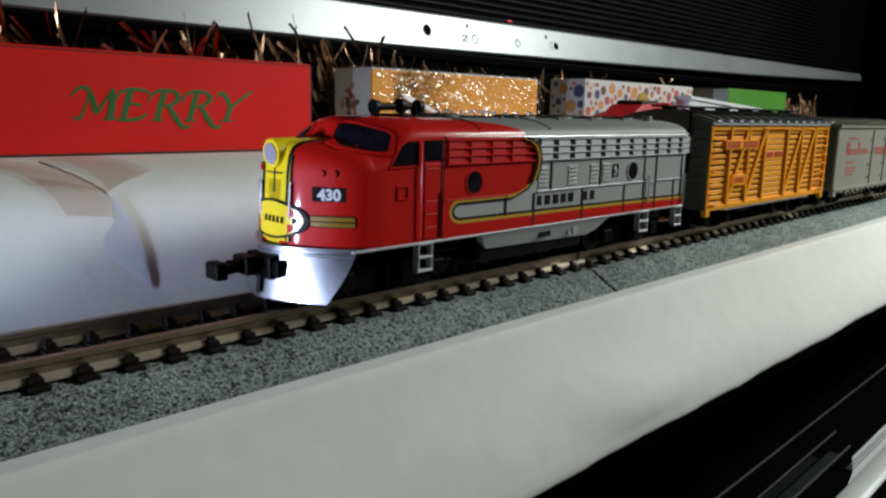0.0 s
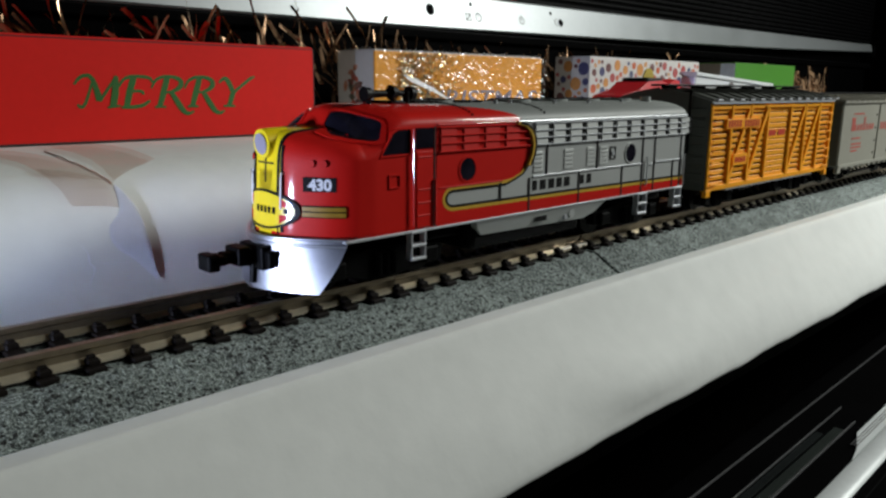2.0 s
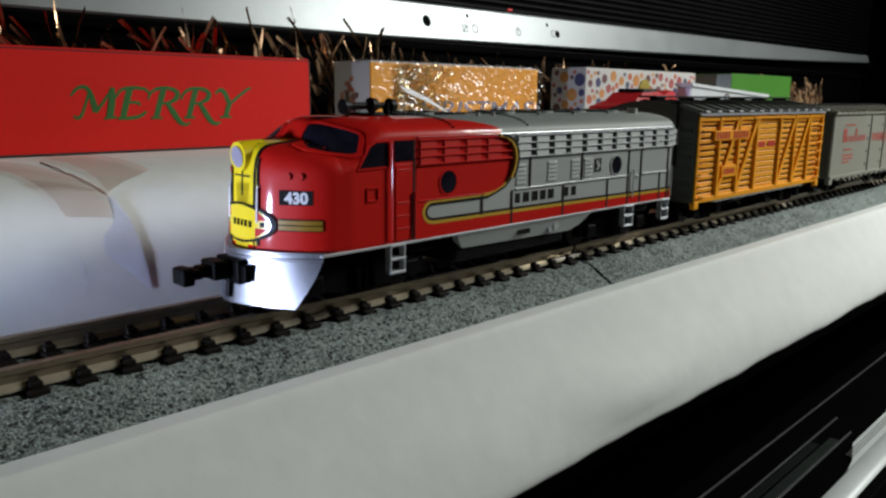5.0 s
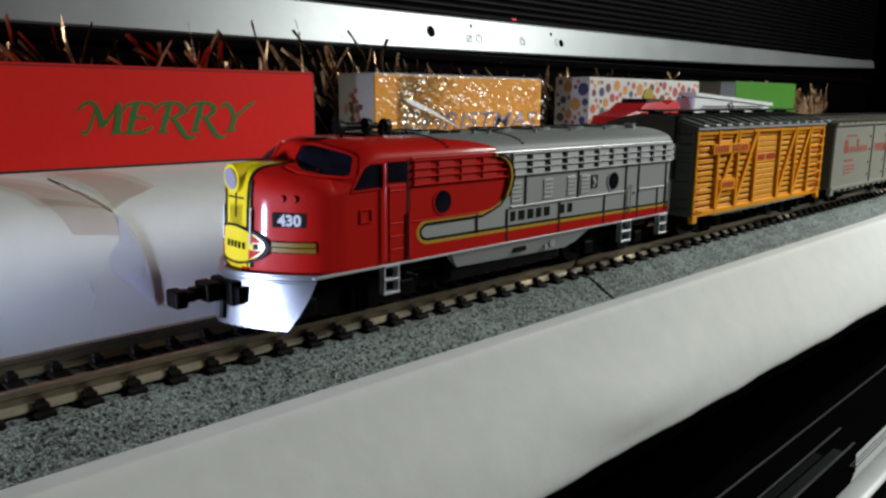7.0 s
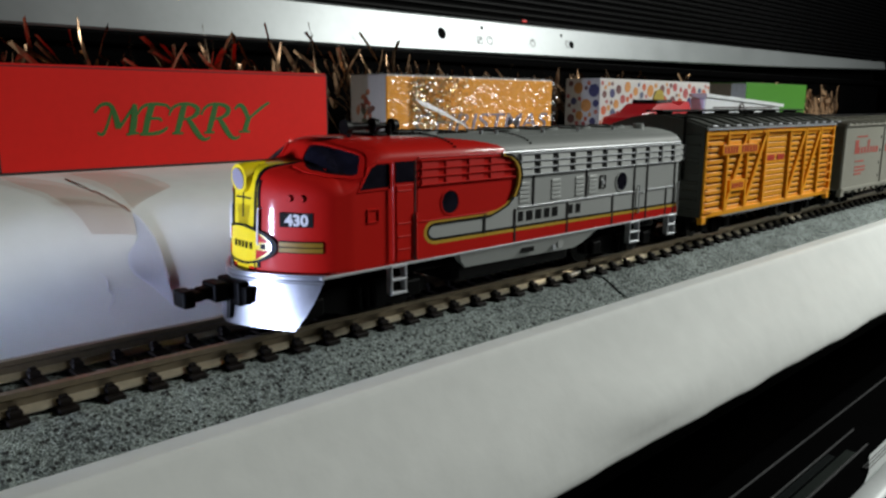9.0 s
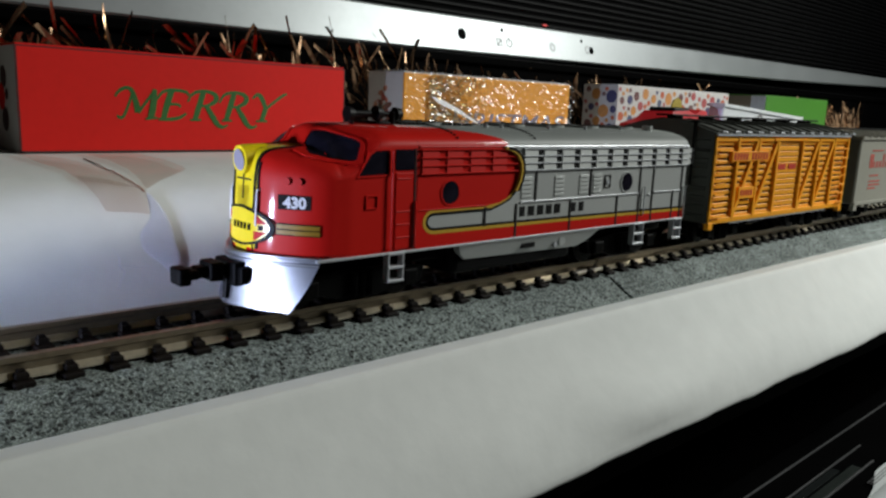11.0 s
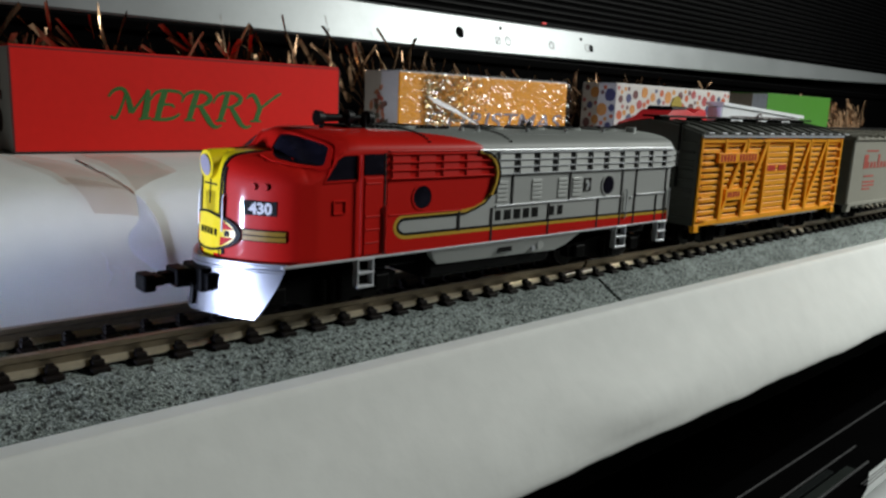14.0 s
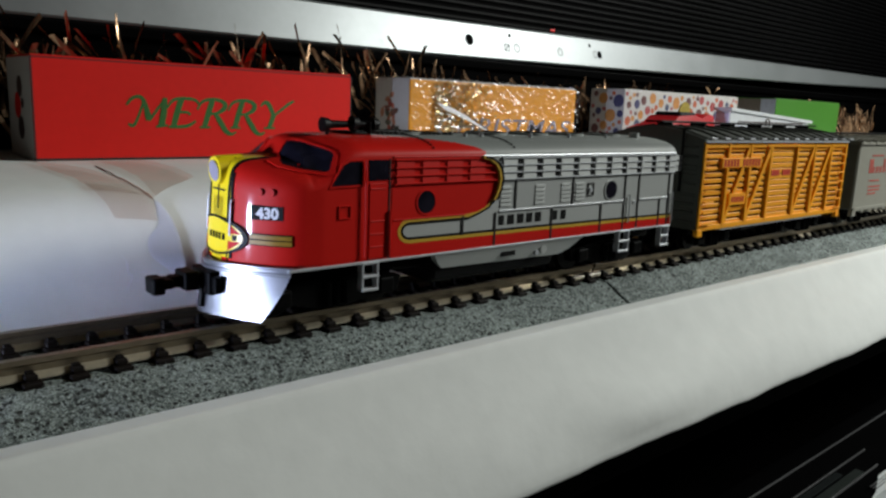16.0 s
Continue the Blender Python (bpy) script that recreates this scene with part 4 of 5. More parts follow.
for s in (-1, 1):
    for z0, z1, m, off in ((9.3, 10.7, BLACK_PAINT, 0.12), (9.42, 9.92, STRIPE_YELLOW, 0.22), (10.06, 10.56, STRIPE_YELLOW, 0.22)):
        grid = []
        for i in range(41):
            a = radians(28 + 56 * i / 40)
            o = Vector((16.5 - 14 * math.cos(a), s * (7.0 * math.sin(a) + 14 * math.sin(a)), 0))
            grid.append([Vector((o.x, o.y, z)) for z in (z0, z1)])
        bm = bmesh.new()
        prev = None
        for (p, q) in grid:
            tgt = Vector((17.5, s * 3.2, 0))
            now = []
            for v in (p, q):
                d = Vector((tgt.x - v.x, tgt.y - v.y, 0))
                hit, nrm, _, _ = shell_tree.ray_cast(v, d.normalized())
                nrm = -nrm if nrm.dot(d) > 0 else nrm
                now.append(bm.verts.new(hit + nrm * off))
            if prev:
                bm.faces.new((prev[0], now[0], now[1], prev[1]))
            prev = now
        bmesh.ops.solidify(bm, geom=bm.faces[:], thickness=0.06)
        part("nose_stripe", bm, m, loco, smooth=40)

# headlight
hl = rod((13.9, 0, 17.6), (11.5, 0, 17.5), 1.7, 24)
lamp_rim = part("headlight_rim", hl, YELLOW, loco, "yellow headlight rim", smooth=40)
hl = rod((12.3, 0, 17.6), (11.36, 0, 17.49), 1.25, 24)
part("headlight", hl, LAMP, lamp_rim, "pale round headlight lens", smooth=40)
bmh = rod((14.8, 0, 18.1), (11.9, 0, 18.0), 1.3, 20)
part("headlight_hood", bmh, YELLOW, loco, smooth=40)

# number boards
for s in (-1, 1):
    c = [(13.45, 5.45), (16.0, 8.35)]
    q = [Vector((c[0][0], s * c[0][1], 0)), Vector((c[1][0], s * c[1][1], 0))]
    d = (q[1] - q[0]).normalized()
    nrm = Vector((d.y, -d.x, 0)) * (1 if s < 0 else -1)
    nrm = nrm if nrm.y * s > 0 else -nrm
    vs = [p + Vector((0, 0, z)) for z in (12.3, 13.95) for p in q]
    one = bmesh.new()
    lo = [one.verts.new(v - nrm * 1.0) for v in (vs[0], vs[1], vs[3], vs[2])]
    hi = [one.verts.new(v + nrm * 0.2) for v in (vs[0], vs[1], vs[3], vs[2])]
    one.faces.new(lo)
    one.faces.new(hi[::-1])
    for i in range(4):
        one.faces.new((lo[i], lo[(i + 1) % 4], hi[(i + 1) % 4], hi[i]))
    board = part("number_board", one, BLACK_PAINT, loco, "black number board with white digits")
    t = lettering("number_digits", "430", 1.75, 0.03, WHITE_INK, board, (0, 0, 0), 2.75, bold=0.075)
    start = (vs[0] if s < 0 else vs[1])
    along = d if s < 0 else -d
    p = start + along * 0.6 + nrm * 0.24 + Vector((0, 0, 0.22))
    t.matrix_local = Matrix.Translation(p * U) @ pose(0, 0, 0, 0, 0, math.degrees(math.atan2(along.y, along.x)))
    for hx in (0.2, 1.7):
        r = start + along * (0.8 + hx) + Vector((0, 0, 3.2))
        hit, hn, _, _ = shell_tree.find_nearest(r)
        part("marker_light", rod(hit - hn * 0.2, hit + hn * 0.35, 0.42, 12), RED, loco, smooth=40)

# windscreens, side windows and their frames
for s in (-1, 1):
    cs = [Vector(p) for p in ((0, s * 2.6, 19.35), (0, s * 2.4, 21.35), (0, s * 8.7, 20.15), (0, s * 9.75, 17.6))]

    def pane_point(r, a):
        """A point of a rounded four-cornered pane: r from the middle out, a round it."""
        c, d = math.cos(a), math.sin(a)
        u, v = 0.5 + 0.5 * r * math.copysign(abs(c) ** 0.34, c), 0.5 + 0.5 * r * math.copysign(abs(d) ** 0.34, d)
        return cs[0].lerp(cs[1], u).lerp(cs[3].lerp(cs[2], u), v)
    turn = [2 * math.pi * i / 48 for i in range(49)]
    pane = part("windscreen", drape([[pane_point(q / 10 + 0.001, a) for q in range(11)] for a in turn], 0.05, 0.2, (1, 0, 0)), GLASS, loco, "dark cab windscreen", smooth=40)
    part("windscreen_frame", drape([[pane_point(q, a) for q in (1.0, 1.08, 1.14)] for a in turn], 0.2, 0.35, (1, 0, 0)), RED, pane, smooth=60)
    cab_pane = part("side_window", prism([(21.2, 16.3), (25.4, 16.4), (25.4, 19.1), (23.7, 19.1), (22.9, 18.7)], "y", s * (W - 0.7), s * (W + 0.06)), GLASS, loco, "dark cab side window")
    part("side_window", prism([(26.5, 16.8), (29.4, 16.8), (29.4, 19.3), (26.5, 19.3)], "y", s * (W - 0.7), s * (W + 0.06)), GLASS, loco, "dark door window")
    part("window_frame", ribbon([(21.0, 16.15), (25.6, 16.25), (25.6, 19.3), (23.6, 19.3), (22.7, 18.85)], 0.28, s * (W - 0.3), s * (W + 0.14), None, True), RED, cab_pane)
    # cab door with grab rails and rungs
    # dark strip stands in for the shadow along the recessed door's edge
    part("door_edge_shade", box(29.55, 29.75, min(s * W, s * (W + 0.08)), max(s * W, s * (W + 0.08)), 7.0, 19.4), SEAM, loco)
    part("door_panel", box(26.6, 29.35, min(s * W, s * (W + 0.1)), max(s * W, s * (W + 0.1)), 7.1, 16.5, 0.08), RED, loco)
    part("grab_rail", rod((25.9, s * (W + 0.35), 7.4), (25.9, s * (W + 0.35), 19.2), 0.12, 8), RED, loco, smooth=40)
    part("grab_rail", rod((29.6, s * (W + 0.3), 7.4), (29.6, s * (W + 0.3), 13), 0.15, 8), RED, loco, smooth=40)
    for z in (8.6, 10.2, 11.8, 15.8):
        part("door_rung", rod((26.8, s * (W + 0.12), z), (28.9, s * (W + 0.1), z), 0.09, 8), RED, loco, smooth=40)
    part("hatch", ribbon([(22.3, 12.4), (23.9, 12.4), (23.9, 13.9), (22.3, 13.9)], 0.22, s * (W - 0.1), s * (W + 0.15), None, True), RED, loco)
    # painted side: red field that wraps round the silver pill, with yellow and black edging
    curve = [(45.2, 19.45), (46.6, 19.2), (47.8, 18.5), (48.5, 17.5), (48.75, 16.4), (48.5, 15.0), (47.7, 13.5), (46.4, 12.35), (44.8, 11.75), (43.2, 11.55)]
    pill = [(33.0, 11.5)] + [(33.0 + 1.42 * math.cos(radians(a)) * 1.2, 10.15 + 1.38 * math.sin(radians(a))) for a in range(90, 271, 15)] + [(33.0, 8.75)]
    outline = [(30.04, 6.75), (30.04, 19.45)] + curve + pill + [(60, 8.6), (92.6, 8.3), (92.6, 6.75)]
    part("red_side_field", prism(outline, "y", s * (W - 0.3), s * (W + 0.05)), RED, loco, "red paint field on the side")
    line = curve + pill[:-1] + [(33.0, 8.75), (60, 8.6), (92.6, 8.3)]
    part("yellow_edging", ribbon(line, 0.44, s * (W - 0.2), s * (W + 0.08)), STRIPE_YELLOW, loco, "yellow edging stripe")
    inner = [(x + (0.42 if z > 11.6 else 0), z - (0.42 if 11.4 < z <= 11.6 else 0)) for x, z in curve]
    pill2 = [(33.1, 11.12)] + [(33.1 + 1.35 * math.cos(radians(a)), 10.15 + 0.98 * math.sin(radians(a))) for a in range(90, 271, 15)] + [(33.1, 9.17)]
    part("black_edging", ribbon(inner + pill2 + [(60, 9.02), (92.6, 8.72)], 0.3, s * (W - 0.2), s * (W + 0.1)), BLACK_PAINT, loco, "black edging line")
    part("yellow_edging", ribbon([(x - 0.1, z) for x, z in curve[:7]], 0.36, s * (W - 0.2), s * (W + 0.56)), STRIPE_YELLOW, loco)
    part("black_edging", ribbon([(x + 0.34, z) for x, z in curve[:7]], 0.34, s * (W - 0.2), s * (W + 0.58)), BLACK_PAINT, loco)
    part("sill_line", box(15.6, 92.8, min(s * (W - 0.4), s * (W + 0.12)), max(s * (W - 0.4), s * (W + 0.12)), 6.55, 6.85, 0.05), BRIGHT, loco, "pale sill line")
    # roof edge gutter
    part("gutter", rod((30.2, s * (W + 0.02), 19.6), (45.5, s * (W + 0.02), 19.6), 0.13, 8), RED, loco, smooth=40)
    part("gutter", rod((45.5, s * (W + 0.02), 19.6), (92.6, s * (W + 0.02), 19.6), 0.13, 8), BRIGHT, loco, smooth=40)
    # air grilles: three rows of louvres with dark openings
    lv = {}
    for m, nm in ((RED, "r"), (SILVER, "s")):
        one = prism([(0, 0.4), (0.0, -0.4), (0.24 * s, -0.4), (0.12 * s, 0.4)], "x", 0, 2.75)
        lv[nm] = mesh_of(one, m, "louvre")
    slot = mesh_of(box(0, 1.25, -0.04, 0.04, -0.4, 0.4), BLACK_PAINT, "grille_slot")
    k = 0
    x = 30.6
    while x < 91:
        if 44 < x < 49:
            x = 49.3
        nm = "r" if x < 46.5 else "s"
        for z in (16.75, 17.75, 18.75):
            part("louvre", None, None, loco, at=(x, s * (W + 0.04), z), me=lv[nm])
            if nm == "s":
                part("grille_slot", None, None, loco, at=(x + 2.8, s * (W + 0.05), z), me=slot)
        x += 4.12
    for z in (16.25, 17.25, 18.25, 19.25):
        for a, b, m in ((30.3, 48.3, RED), (48.9, 92.4, BRIGHT)):
            part("grille_slat", box(a, b - (1.2 if z > 18.5 and a < 40 else 0), min(s * (W - 0.1), s * (W + 0.36)), max(s * (W - 0.1), s * (W + 0.36)), z - 0.1, z + 0.1, 0.04, seg=1), m, loco)
    # portholes
    for px, m in ((35.6, RED), (74.5, SILVER)):
        hole = part("porthole", rod((px, s * (W - 0.5), 13.75), (px, s * (W + 0.09), 13.75), 1.45, 24), GLASS, loco, "round dark porthole")
        one = bmesh.new()
        ring = [(px + 1.6 * math.cos(a), 13.75 + 1.6 * math.sin(a)) for a in (i * math.pi / 14 for i in range(28))]
        part("porthole_rim", ribbon(ring, 0.22, s * (W - 0.2), s * (W + 0.14), one, True), m, hole)
    # panel seams, battens, louvre groups, doors
    for px, z0, z1 in ((42.1, 8.9, 11.5), (48.3, 6.9, 11.6), (60.3, 6.9, 11.7), (72.2, 6.9, 11.7), (52.2, 11.9, 16.1), (64.9, 11.9, 16.1), (78.3, 6.9, 16.2), (82.2, 6.9, 16.2), (88.6, 6.9, 11.7), (91.2, 6.9, 16.0)):
        part("panel_seam", box(px - 0.16, px + 0.16, min(s * W, s * (W + 0.13)), max(s * W, s * (W + 0.13)), z0, z1), SEAM, loco)
    part("door_grab_rail", tube([(79.6, s * W, 8.0), (79.6, s * (W + 0.3), 8.2), (79.6, s * (W + 0.3), 12.6), (79.6, s * W, 12.8)], 0.12, 6), BRIGHT, loco, smooth=50)
    part("door_latch", box(80.9, 81.4, min(s * W, s * (W + 0.2)), max(s * W, s * (W + 0.2)), 11.2, 11.6, 0.06), BRIGHT, loco)
    for a, b in ((49.0, 78.0), (82.5, 91.0)):
        part("batten", box(a, b, min(s * W, s * (W + 0.22)), max(s * W, s * (W + 0.22)), 11.66, 11.9, 0.05), BRIGHT, loco)
    part("batten", box(30.4, 42.5, min(s * W, s * (W + 0.16)), max(s * W, s * (W + 0.16)), 11.62, 11.8, 0.05), RED, loco)
    slat = mesh_of(prism([(0, 0.2), (0, -0.2), (s * 0.14, -0.2), (s * 0.1, 0.14)], "x", -1.05, 1.05), SILVER, "vent_slat")
    for px in (50.2, 57.4, 63.2, 66.6):
        for k in range(5):
            part("vent_slat", None, None, loco, at=(px, s * (W + 0.02), 12.6 + 0.62 * k), me=slat)
    part("fuel_hatch", ribbon([(68.5, 13.1), (69.9, 13.1), (69.9, 15.0), (68.5, 15.0)], 0.25, s * (W - 0.1), s * (W + 0.14), None, True), SEAM, loco)
    part("fuel_cap", rod((69.2, s * W, 14.0), (69.2, s * (W + 0.25), 14.0), 0.4, 10), BRIGHT, loco)
    # the road name as plain dark bars, one for each letter
    for px, wd in ((49.6, 1.0), (51.5, 1.3), (53.5, 1.3), (55.4, 1.2), (57.3, 1.3), (61.1, 1.0), (63.0, 1.1)):
        part("name_bar", box(px - wd / 2, px + wd / 2, min(s * W, s * (W + 0.07)), max(s * W, s * (W + 0.07)), 9.75, 11.15), BLACK_PAINT, loco)
    # skirt and tank between the trucks
    sk = [(37.6, 6.6), (38.6, 5.2), (39.6, 4.35), (63.8, 3.9), (66.0, 4.6), (68.6, 6.6)]
    skirt_bm = prism(sk, "y", s * (W - 1.2), s * (W - 0.1))
    for v in skirt_bm.verts:   # leans in under the sill
        v.co.y -= s * 0.42 * (6.6 - v.co.z)
    part("skirt", skirt_bm, SILVER, loco, "silver tank skirt")
    part("skirt_opening", box(50.6, 53.4, min(s * (W - 1.6), s * (W - 0.5)), max(s * (W - 1.6), s * (W - 0.5)), 4.9, 5.9), BLACK_PAINT, loco)
    part("skirt_fitting", rod((59.6, s * (W - 0.9), 5.2), (59.6, s * (W - 0.4), 5.2), 0.7, 12), SILVER, loco, smooth=40)
    part("skirt_fitting", rod((58.2, s * (W - 1.1), 4.8), (58.2, s * (W - 0.5), 4.8), 0.4, 10), BRIGHT, loco, smooth=40)
    # side steps
    for a, b in ((25.7, 28.3), (77.6, 80.6), (89.8, 92.4)):
        st = bmesh.new()
        for px in (a, b - 0.35):
            box(px, px + 0.35, min(s * (W - 0.9), s * (W + 0.1)), max(s * (W - 0.9), s * (W + 0.1)), 3.0, 6.9, 0.08, st, 1)
        for z in (3.0, 4.7, 6.4):
            box(a, b, min(s * (W - 0.9), s * (W + 0.2)), max(s * (W - 0.9), s * (W + 0.2)), z, z + 0.35, 0.08, st, 1)
        part("side_step", st, BRIGHT, loco, "silver boarding step")
    part("rear_grab_rail", rod((92.3, s * (W + 0.3), 7.2), (92.3, s * (W + 0.3), 12.6), 0.15, 8), BRIGHT, loco, smooth=40)

# pilot: the silver apron under the nose
rows = []
for j in range(9):
    u = j / 8
    z = 7.0 - 6.3 * u
    row = []
    for i in range(25):
        k = -1 + 2 * i / 24
        wide = W - 1.6 * u ** 2.0
        py = wide * k
        px = 10.3 - 1.0 * u + (5.9 - 2.2 * u ** 1.3) * abs(k) ** (1.55 - 0.2 * u)
        row.append(Vector((px, py, z)))
    rows.append(row)
pb = bmesh.new()
vs = [[pb.verts.new(p) for p in r] for r in rows]
for a, b in zip(vs, vs[1:]):
    for i in range(24):
        pb.faces.new((a[i], a[i + 1], b[i + 1], b[i]))
bmesh.ops.solidify(pb, geom=pb.faces[:], thickness=0.5)
part("pilot", pb, PILOT_SILVER, loco, "bright silver pilot apron", smooth=50)
for u in (0.02, 0.13):
    top = [(10.3 - u + (5.9 - 2.2 * u ** 1.3) * abs(k) ** (1.55 - 0.2 * u), (W - 1.6 * u * u) * k, 7.0 - 6.3 * u) for k in (-1 + i / 14 for i in range(29))]
    part("pilot_rim", tube(top, 0.22), PILOT_SILVER, loco, smooth=50)
part("coupler_pocket", box(9.4, 12.5, -2.6, 2.6, 3.0, 5.9, 0.3), BLACK, loco)
coupler(loco, 10.9, -1, 4.7)
part("coupler_pin", box(9.7, 10.6, -3.7, -2.6, 3.4, 5.4, 0.2), BLACK, loco)
part("brake_hose", rod((9.6, -0.5, 4.6), (9.2, -0.6, 1.4), 0.35, 8), BLACK, loco)
coupler(loco, 92.5, 1, 4.7)
# chassis, trucks, roof fittings
part("chassis", box(15.5, 91.5, -6.5, 6.5, 4.2, 6.9, 0.4), BLACK, loco, "black chassis")
part("fuel_tank", box(38, 63, -8.8, 8.8, 2.2, 6.0, 0.8), BLACK, loco)
LOCO_WHEEL = wheelset_mesh(2.9)
truck(loco, 23.5, 15.0, 2.9, LOCO_WHEEL, 1.6)
truck(loco, 78.5, 15.0, 2.9, LOCO_WHEEL, 1.6)
horn = rod((25.0, -3.2, 23.0), (29.5, -3.0, 23.2), 0.32, 10)
rod((24.5, -3.2, 23.0), (25.2, -3.2, 23.0), 0.75, 12, horn, 0.5)
rod((28.0, 2.0, 23.3), (32.6, 1.8, 23.2), 0.32, 10, horn)
box(28.4, 31.4, -3.5, 2.4, 21.9, 22.35, 0.15, horn)
rod((31.2, -3.2, 22.2), (31.2, -3.2, 23.6), 0.5, 10, horn)
rod((29.0, -3.2, 22.0), (29.0, -3.2, 23.2), 0.35, 10, horn)
rod((24.9, -3.2, 21.6), (24.9, -3.2, 23.4), 0.3, 10, horn)
for hx, hy, hz in ((24.6, -3.2, 23.2), (32.2, -3.0, 23.3), (29.0, -3.1, 23.4)):
    rod((hx - 0.45, hy, hz), (hx + 0.45, hy, hz), 0.95, 16, horn, 0.8)
rod((24.6, -3.2, 23.3), (32.2, -3.0, 23.3), 0.4, 10, horn)
part("air_horn", horn, BLACK, loco, "black roof air horns", smooth=40)
BLADE = mesh_of(rod((0.5, 0, 0), (3.0, 0, 0), 0.12, 6), SEAM, "blade")
for fx in (38.5, 55.5, 65.0, 74.0, 84.0):
    fan = rod((fx, 0, 21.95), (fx, 0, 22.35), 3.3, 28)
    f = part("roof_fan", fan, ROOF_GREY, loco, "round roof fan", smooth=40)
    for k in range(8):
        part("blade", None, None, f, at=(fx, 0, 22.4), rz=45 * k, me=BLADE)
    part("hub", rod((fx, 0, 22.3), (fx, 0, 22.6), 0.5, 10), SEAM, f)
for fx, fy in ((47, -4.6), (50, -4.8), (60, -5.2), (69, -5.2), (79, -5.0), (88, -4.6), (44, -2.5)):
    part("lifting_lug", rod((fx, fy, 21.0), (fx, fy, 22.4), 0.3, 8), BRIGHT, loco)
part("roof_panel", box(49, 82, -7.2, -6.9, 21.1, 21.55, 0.06), BRIGHT, loco)
hat = rod((87.5, -4.6, 21.2), (87.5, -4.6, 22.7), 0.9, 14)
box(85.5, 91, -6.6, -3.0, 21.0, 21.55, 0.15, hat)
part("steam_vent", hat, SILVER, loco, smooth=30)
for fx in (37.0, 52.0):
    one = bmesh.new()
    for i in range(34):
        y = -9.6 + 19.2 * i / 33
        z = 19.5 + 2.62 * (1 - (abs(y) / W) ** 2.5) ** 0.4
        rod((fx, y, z - 0.1), (fx, y, z + 0.14), 0.17, 6, one)
    part("roof_seam", one, SEAM, loco)
for k in range(18):
    part("roof_grating", box(33.0 + 0.75 * k, 33.3 + 0.75 * k, -3.0, 3.0, 21.95, 22.3), SEAM, loco)

# ---- stock car ----
stock = thing("stock_car", 101.6, 0, 0, "orange slatted stock car with a dark grey roof", "freight car")
L = 63.6
# backing in the painted shade colour that shows between the planks
part("inner_shell", box(0.6, L - 0.6, -9.5, 9.5, 5.2, 21.4, 0.2), ORANGE_GAP_SHADE, stock)
ROOFP = [(-10.5, 21.5), (-10.5, 21.9), (-6, 23.2), (0, 24.2), (6, 23.2), (10.5, 21.9), (10.5, 21.5)]
part("roof", prism(ROOFP, "x", -0.4, L + 0.4), CAR_GREY, stock, "dark grey ribbed roof")
for k in range(14):
    px = 0.6 + (L - 1.2) * k / 13
    one = bmesh.new()
    for s in (-1, 1):
        for (a, za), (b, zb) in (((10.4, 22.0), (6, 23.3)), ((6, 23.3), (1.2, 24.1))):
            rod((px, s * a, za), (px, s * b, zb), 0.28, 6, one)
    part("roof_rib", one, CAR_GREY, stock)
    part("roof_clip", box(px + 1.0, px + 3.0, -10.75, -10.0, 21.9, 22.3, 0.1), BRIGHT, stock)
part("eave_strip", box(0, L, -10.72, -10.5, 21.35, 21.75), BRIGHT, stock, "pale eave strip")
part("running_board", box(-1.5, L + 1.5, -1.9, 1.9, 24.6, 25.0, 0.1), BLACK, stock, "black roof running board")
for k in range(6):
    part("board_support", box(2 + 11.8 * k, 2.6 + 11.8 * k, -1.6, 1.6, 24.0, 24.6), BLACK, stock)
part("brake_wheel", rod((-1.2, -6.5, 23.6), (-1.2, -6.5, 23.8), 1.4, 20), BLACK, stock)
part("brake_staff", rod((-1.2, -6.5, 12), (-1.2, -6.5, 23.6), 0.25, 8), BLACK, stock)
for ex in (0.0, L):
    s = -1 if ex == 0 else 1
    part("end_wall", prism([(-10.2, 4.9), (-10.2, 21.5), (-6, 23.0), (0, 24.0), (6, 23.0), (10.2, 21.5), (10.2, 4.9)], "x", ex - 0.3, ex + 0.3), CAR_GREY, stock, "dark grey ribbed end")
    for k in range(9):
        part("end_rib", box(ex + s * 0.3 - 0.25, ex + s * 0.3 + 0.25, -9.4, 9.4, 6.2 + 1.75 * k, 6.6 + 1.75 * k, 0.1, seg=1), CAR_GREY, stock)
    for k in range(6):
        part("end_rung", rod((ex + s * 0.8, -9.6, 6.4 + 2.4 * k), (ex + s * 0.8, -6.8, 6.4 + 2.4 * k), 0.15, 6), CAR_GREY, stock)
